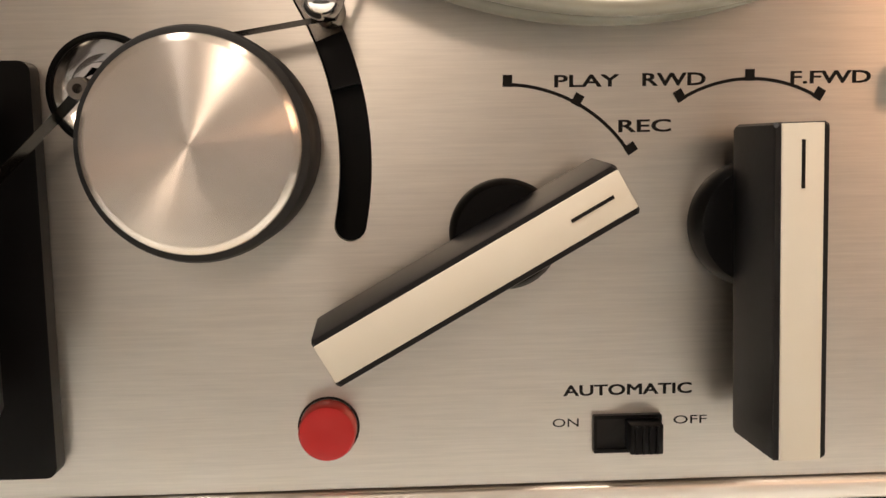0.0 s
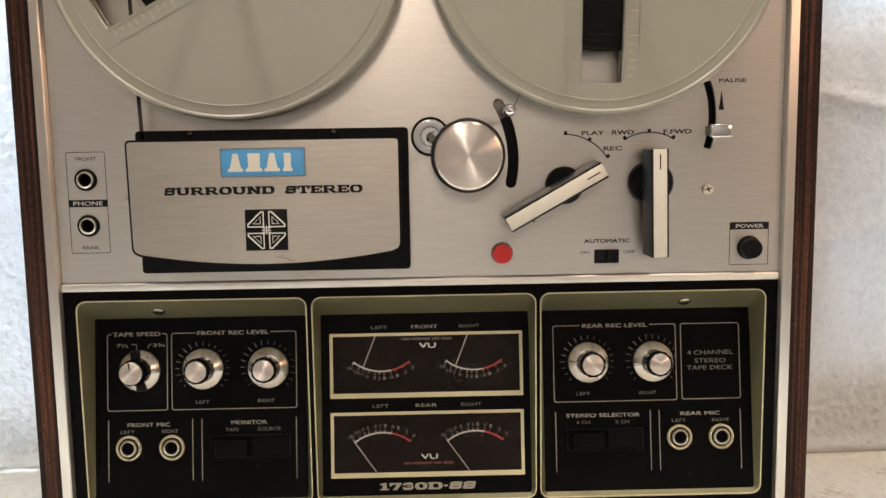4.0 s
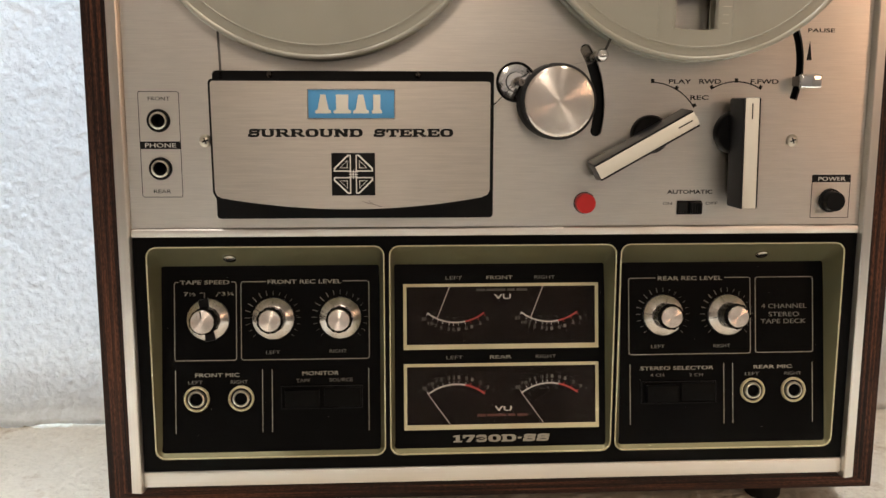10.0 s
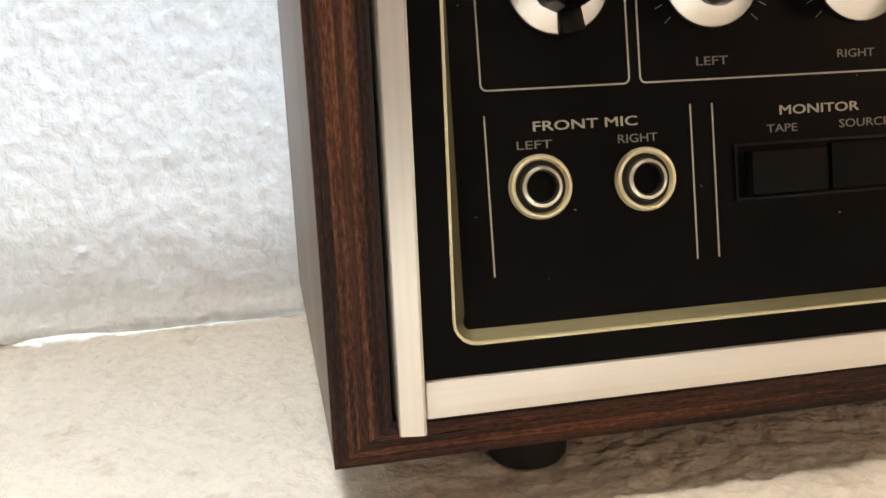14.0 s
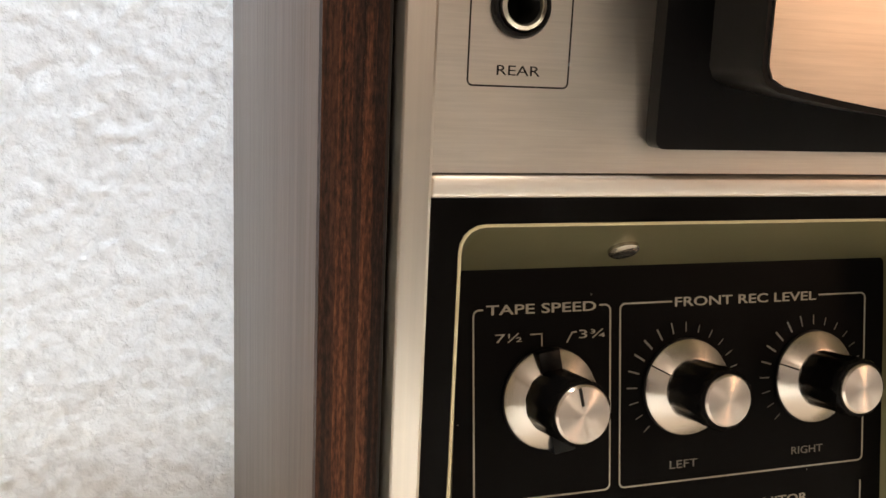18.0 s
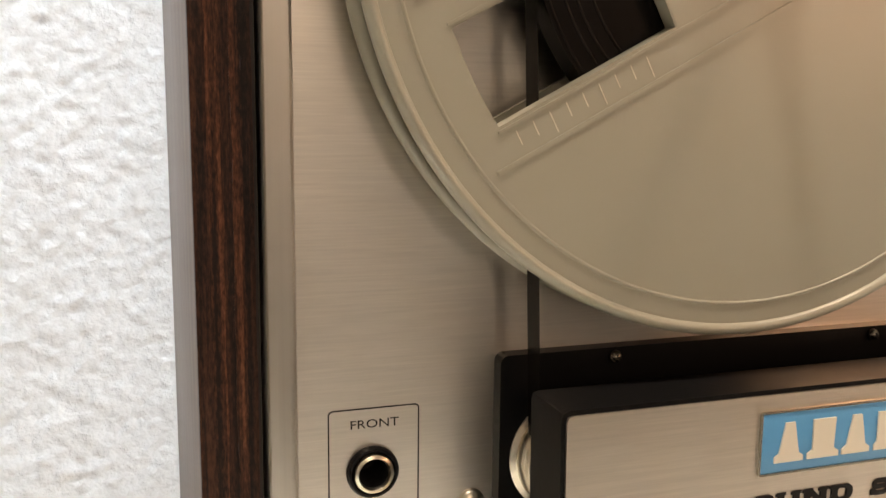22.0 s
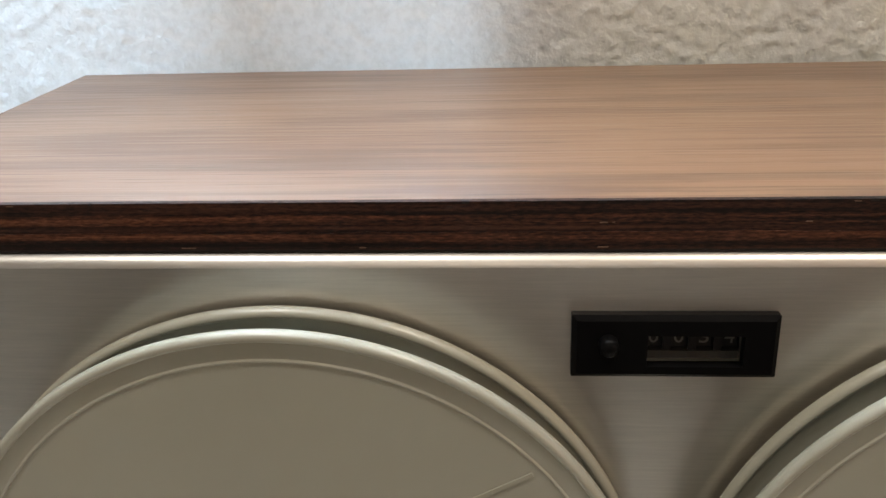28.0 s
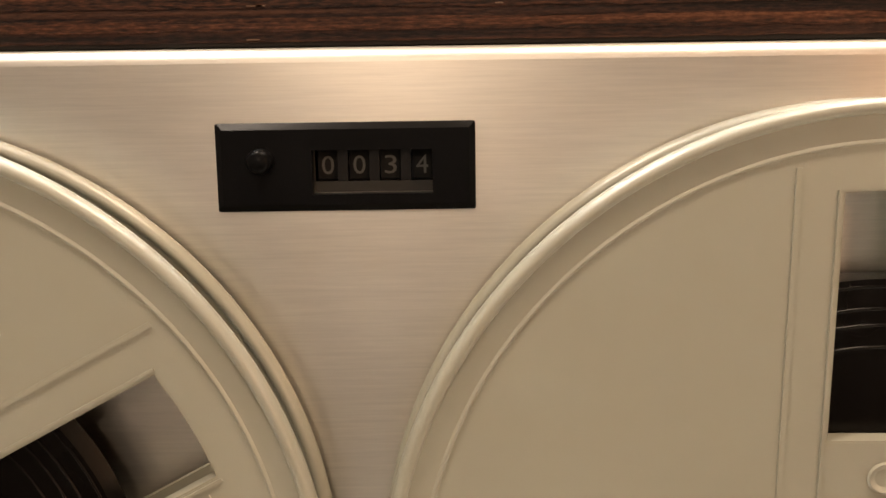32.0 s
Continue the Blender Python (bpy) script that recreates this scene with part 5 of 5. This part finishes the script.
# ---- VU meters ----
def meter(z0, z1, flip):
    """A pair of level meters behind one glass; the front pair hangs upside down."""
    x0, x1, a, b = -0.0520, 0.0544, up(z0), up(z1)
    fr = part("vu_meter", sheet([rr(x0, x1, a, b, 0.0004), [(x0 + 0.0017, a + 0.0026), (x1 - 0.0017, a + 0.0026), (x1 - 0.0017, b - 0.0016), (x0 + 0.0017, b - 0.0016)]], -0.001, 0.0009), GOLD, panels[1], PANEL, "double level meter in a pale gold frame", 0)
    part("dial", box(x0 + 0.0010, x1 - 0.0010, a + 0.0008, b - 0.0008, 0.0001, 0.0003), DIAL, fr, PANEL, "dark brown dial")
    g = part("glass", box(x0 + 0.0016, x1 - 0.0016, a + 0.0020, b - 0.0012, 0.0006, 0.00085), GLASS, fr, PANEL, "clear meter glass")
    g.visible_shadow = False
    D = PANEL @ shift(0, 0, 0.0003)
    s = -1 if flip else 1
    R = 0.0251
    for cx in (-0.0236, 0.0274):
        zc = (up(0.1033) + R) if flip else (up(0.0702) - R)

        def pt(ang, r, cx=cx, zc=zc):
            return (cx + r * math.sin(radians(ang)), zc + s * r * math.cos(radians(ang)))

        line_part("scale_line", [pt(q, R) for q in np.linspace(-38, 11.3, 18)], 0.00062, WHITE, fr, D)
        line_part("scale_line", [pt(q, R) for q in np.linspace(11.3, 38, 12)], 0.00085, DIALRED, fr, D)
        line_part("scale_line", [pt(q, R - 0.0006) for q in np.linspace(-38, 11.3, 18)], 0.0002, FAINT, fr, D)
        for q, t_ in ((-37, "20"), (-28.3, "10"), (-22, "7"), (-16, "5"), (-8, "3"), (-2.6, "2"), (3, "1"), (11.3, "0"), (17.5, "1"), (27.5, "2"), (36.5, "3")):
            line_part("scale_tick", [pt(q, R - 0.0004), pt(q, R + 0.0017)], 0.00026, WHITE if q < 15 else DIALRED, fr, D)
            x, z = pt(q, R + 0.0037)
            w = 0.0015 if len(t_) == 2 else 0.0007
            lettering(t_, x - w, x + w, z - 0.0009, z + 0.0009, FAINT, fr, D, 0.02, name="numeral")
        for q, t_ in ((-43, "-"), (43, "+")):
            x, z = pt(q, R + 0.0047)
            lettering(t_, x - 0.0006, x + 0.0006, z - (0.0001 if t_ == "-" else 0.0005), z + (0.0001 if t_ == "-" else 0.0005), FAINT, fr, D, name="numeral")
        for q in (-30, -12, -2, 10):
            x, z = pt(q, R - 0.0026)
            part("fine_print", box(x - 0.0007, x + 0.0007, z - 0.0002, z + 0.0002, -0.0001, 0.00006), DIM, fr, D, smooth=0)
        na, nb = (pt(-24, R), (cx - 0.0033, up(0.1225))) if flip else (pt(-37.5, R + 0.0004), (cx - 0.0036, up(0.0490)))
        part("needle", stroke([na, nb], 0.00040, 0.0001, 0.0003), NEEDLE, fr, D, "pale meter needle", 0)
    zv = (0.1157, 0.1183) if flip else (0.0555, 0.0581)
    lettering("VU", -0.0026, 0.0065, up(zv[0]), up(zv[1]), WHITE, fr, D, 0.03)
    zb = (0.1200, 0.1213) if flip else (0.0527, 0.0540)
    # the maker's line, as plain bars
    for q, w in ((-0.0122, 0.0046), (-0.0068, 0.0104), (0.0046, 0.0040), (0.0096, 0.0058)):
        part("print_bar", box(q, q + w, up(zb[0]), up(zb[1]), -0.0001, 0.00006), DIM if flip else DIM_RED, fr, D, smooth=0)


meter(0.0890, 0.1241, True)
meter(0.0460, 0.0813, False)


rng = random.Random(5)
for p, x0, x1 in ((0, -0.178, -0.067), (2, 0.068, 0.178), (1, -0.055, 0.056)):
    for i in range(14):
        x, z, r = rng.uniform(x0, x1), rng.uniform(up(0.039), up(0.132)), rng.uniform(0.00012, 0.0003)
        a = rng.uniform(0, 180)
        line_part("dust_speck", [(x, z), (x + r * 2 * math.cos(radians(a)), z + r * 2 * math.sin(radians(a)))], r, FAINT, panels[p], PANEL, h=0.00006)


# ---- reels ----
def reel(name, x, turn, pack, label):
    """A seven inch reel: two flanges with windows, hub, tape wound on it."""
    m = PLATE @ shift(x, 0.3301) @ spin(turn)
    th = tagged(place(new("tape_reel"), None, m), label, "tape reel", "reels on the deck")

    def window(sign, r0, r1, hw):
        a = math.degrees(math.asin(hw / r1))
        return [(sign * px, py) for px, py in [(r0, hw), (r0, -hw)] + arc(0, 0, r1, -a, a, 8)]

    holes = [window(1, 0.0290, 0.0740, 0.0108), window(-1, 0.0290, 0.0740, 0.0108),
             rr(0.0092, 0.0237, -0.0033, 0.0033, 0.0032, 6), circle(0, 0, 0.0042, 24)]
    for nm, z0, z1 in (("back_flange", 0.0036, 0.0052), ("front_flange", 0.0154, 0.0171)):
        f = part(nm, sheet([circle(0, 0, 0.0870, 96)] + [list(q) for q in holes], z0, z1), REEL, th, m, "grey-beige plastic flange with two windows", 30)
        zm = (z0 + z1) / 2
        part("rim", lathe([(0.0863, z1 + 0.0001), (0.0866, z1 + 0.0008), (0.0874, z1 + 0.0012), (0.0884, z1 + 0.0008), (0.0890, zm + 0.0005), (0.0890, zm - 0.0005), (0.0884, z0 - 0.0006), (0.0874, z0 - 0.0009), (0.0866, z0 - 0.0006), (0.0863, z0 - 0.0001), (0.0863, z1 + 0.0001)], 160), REEL, f, m, "rounded rim bead", 80)
        if nm == "front_flange":
            part("step_ring", lathe([(0.0813, z1 - 0.0002), (0.0814, z1 + 0.0003), (0.0818, z1 + 0.0004), (0.0824, z1 - 0.0002)], 128), REEL, f, m, "", 80)
            for q in holes[:2]:
                part("window_wall", stroke(q, 0.0009, 0.0131, z1 - 0.0001, True), REEL, f, m, "", 30)
            for sy in (-1, 1):
                part("rib", stroke([(-0.0772, sy * 0.0185), (0.0772, sy * 0.0185)], 0.0010, z1 - 0.0002, z1 + 0.0003), REEL, f, m)
                part("rib", stroke([(-0.0735, sy * 0.0114), (0.0735, sy * 0.0114)], 0.0006, z1 - 0.0002, z1 + 0.00035), REEL, f, m)
            part("dimple", lathe([(0.0030, z1 + 0.0001), (0.0026, z1 + 0.0004), (0.0022, z1 + 0.0001), (0.0010, z1 - 0.0001), (0, z1 - 0.0001)], 24), REEL, f, m @ shift(-0.0225, 0))
            for i in range(9):
                for sx in (-1, 1):
                    q = 0.038 + i * 0.004
                    part("gauge_line", stroke([(sx * q, 0.0128), (sx * q, 0.0128 + (0.0030 if i % 3 else 0.0045))], 0.00018, z1 - 0.0001, z1 + 0.0001), CREAM, f, m, smooth=0)
    # black colour stands in for the shade inside the flange slot
    part("hub", lathe([(0.0042, 0.0053), (0.0042, 0.0149), (0.0240, 0.0149), (0.0240, 0.0053), (0.0042, 0.0053)], 48), BLACK, th, m, "reel hub blackened for the shade behind the slot")
    bm = lathe([(0.0242, 0.0064), (pack, 0.0064), (pack, 0.0127), (0.0242, 0.0127)], 96)
    pk = part("tape_pack", bm, TAPE, th, m, "wound brown recording tape")
    for k in (0.62, 0.74, 0.83, 0.95):
        r = 0.0242 + (pack - 0.0242) * k
        part("winding_step", lathe([(r, 0.0127), (r + 0.0001, 0.01293), (r + 0.0005, 0.01293), (r + 0.0006, 0.0127)], 72), TAPE, pk, m, "", 80)
    return th


reel("tape_reel", -0.0934, 208.0, 0.0520, "grey-beige plastic supply tape reel on the black spindle")
reel("tape_reel", 0.0931, -91.0, 0.0575, "grey-beige plastic take-up tape reel on the spindle")
for x, a in ((-0.0934, 26), (0.0931, 60)):
    m = PLATE @ shift(x, 0.3301)
    s = part("reel_spindle", lathe([(0, 0.0385), (0.0011, 0.0385), (0.0012, 0.0391), (0.0034, 0.0389), (0.0037, 0.0380), (0.0037, 0.0346), (0.0035, 0.0343), (0.0035, 0.0339), (0.0037, 0.0336), (0.0038, 0.0225), (0.0040, -0.001), (0, -0.001)], 36), GLOSS, deck, m, "black reel spindle with locking lobes")
    bm = lathe([(0.0055, 0.0160), (0.0058, 0.0166), (0.0055, 0.0225), (0.0040, 0.0232), (0, 0.0232)], 36)
    for k in range(3):
        r = Matrix.Rotation(radians(120 * k + a), 4, "Z")
        n0 = len(bm.verts)
        b2 = box(0.0045, 0.0084, -0.0018, 0.0018, 0.0160, 0.0215, 0.0006)
        b2.transform(r)
        tmp = bpy.data.meshes.new("tmp_lobe")
        b2.to_mesh(tmp)
        b2.free()
        bm.from_mesh(tmp)
        bpy.data.meshes.remove(tmp)
    part("locking_hub", bm, BLACK, s, m, "three-lobed black locking hub")
    part("spindle_tip", lathe([(0.0011, 0.0380), (0.0010, 0.0393), (0, 0.0394)], 16), material("brass_tip_%d" % (x > 0), (0.34, 0.24, 0.15), 0.35, 1.0)[0], s, m, "small brass tip")
    part("reel_table", lathe([(0.020, -0.0002), (0.020, 0.0030), (0.019, 0.0036), (0, 0.0036)], 48), BLACK, s, m)


# ---- the tape between the reels ----
def ribbon(name, points, label):
    bm = bmesh.new()
    left, right = band(points, 0.00006)
    for side in (left, right):
        lo = [bm.verts.new((x, -0.0066, z)) for x, z in side]
        hi = [bm.verts.new((x, -0.0128, z)) for x, z in side]
        for i in range(len(side) - 1):
            bm.faces.new((lo[i], lo[i + 1], hi[i + 1], hi[i]))
    return tagged(part(name, bm, TAPE, None, Matrix(), "", 60), label, "recording tape")


ribbon("supply_tape", [(-0.1436, 0.3200), (-0.1408, 0.2370), (-0.1400, 0.2150)], "thin brown tape running from the reel into the head cover")
ribbon("takeup_tape", [(-0.0120, 0.2150), (0.0020, 0.2285), (0.0075, 0.2345)] + arc(RC[0], RC[1], 0.0190, 140, 72, 8) + [(0.0440, 0.2420), (0.0465, 0.2422), (0.0640, 0.2800)], "thin brown tape running round the roller to the reel")
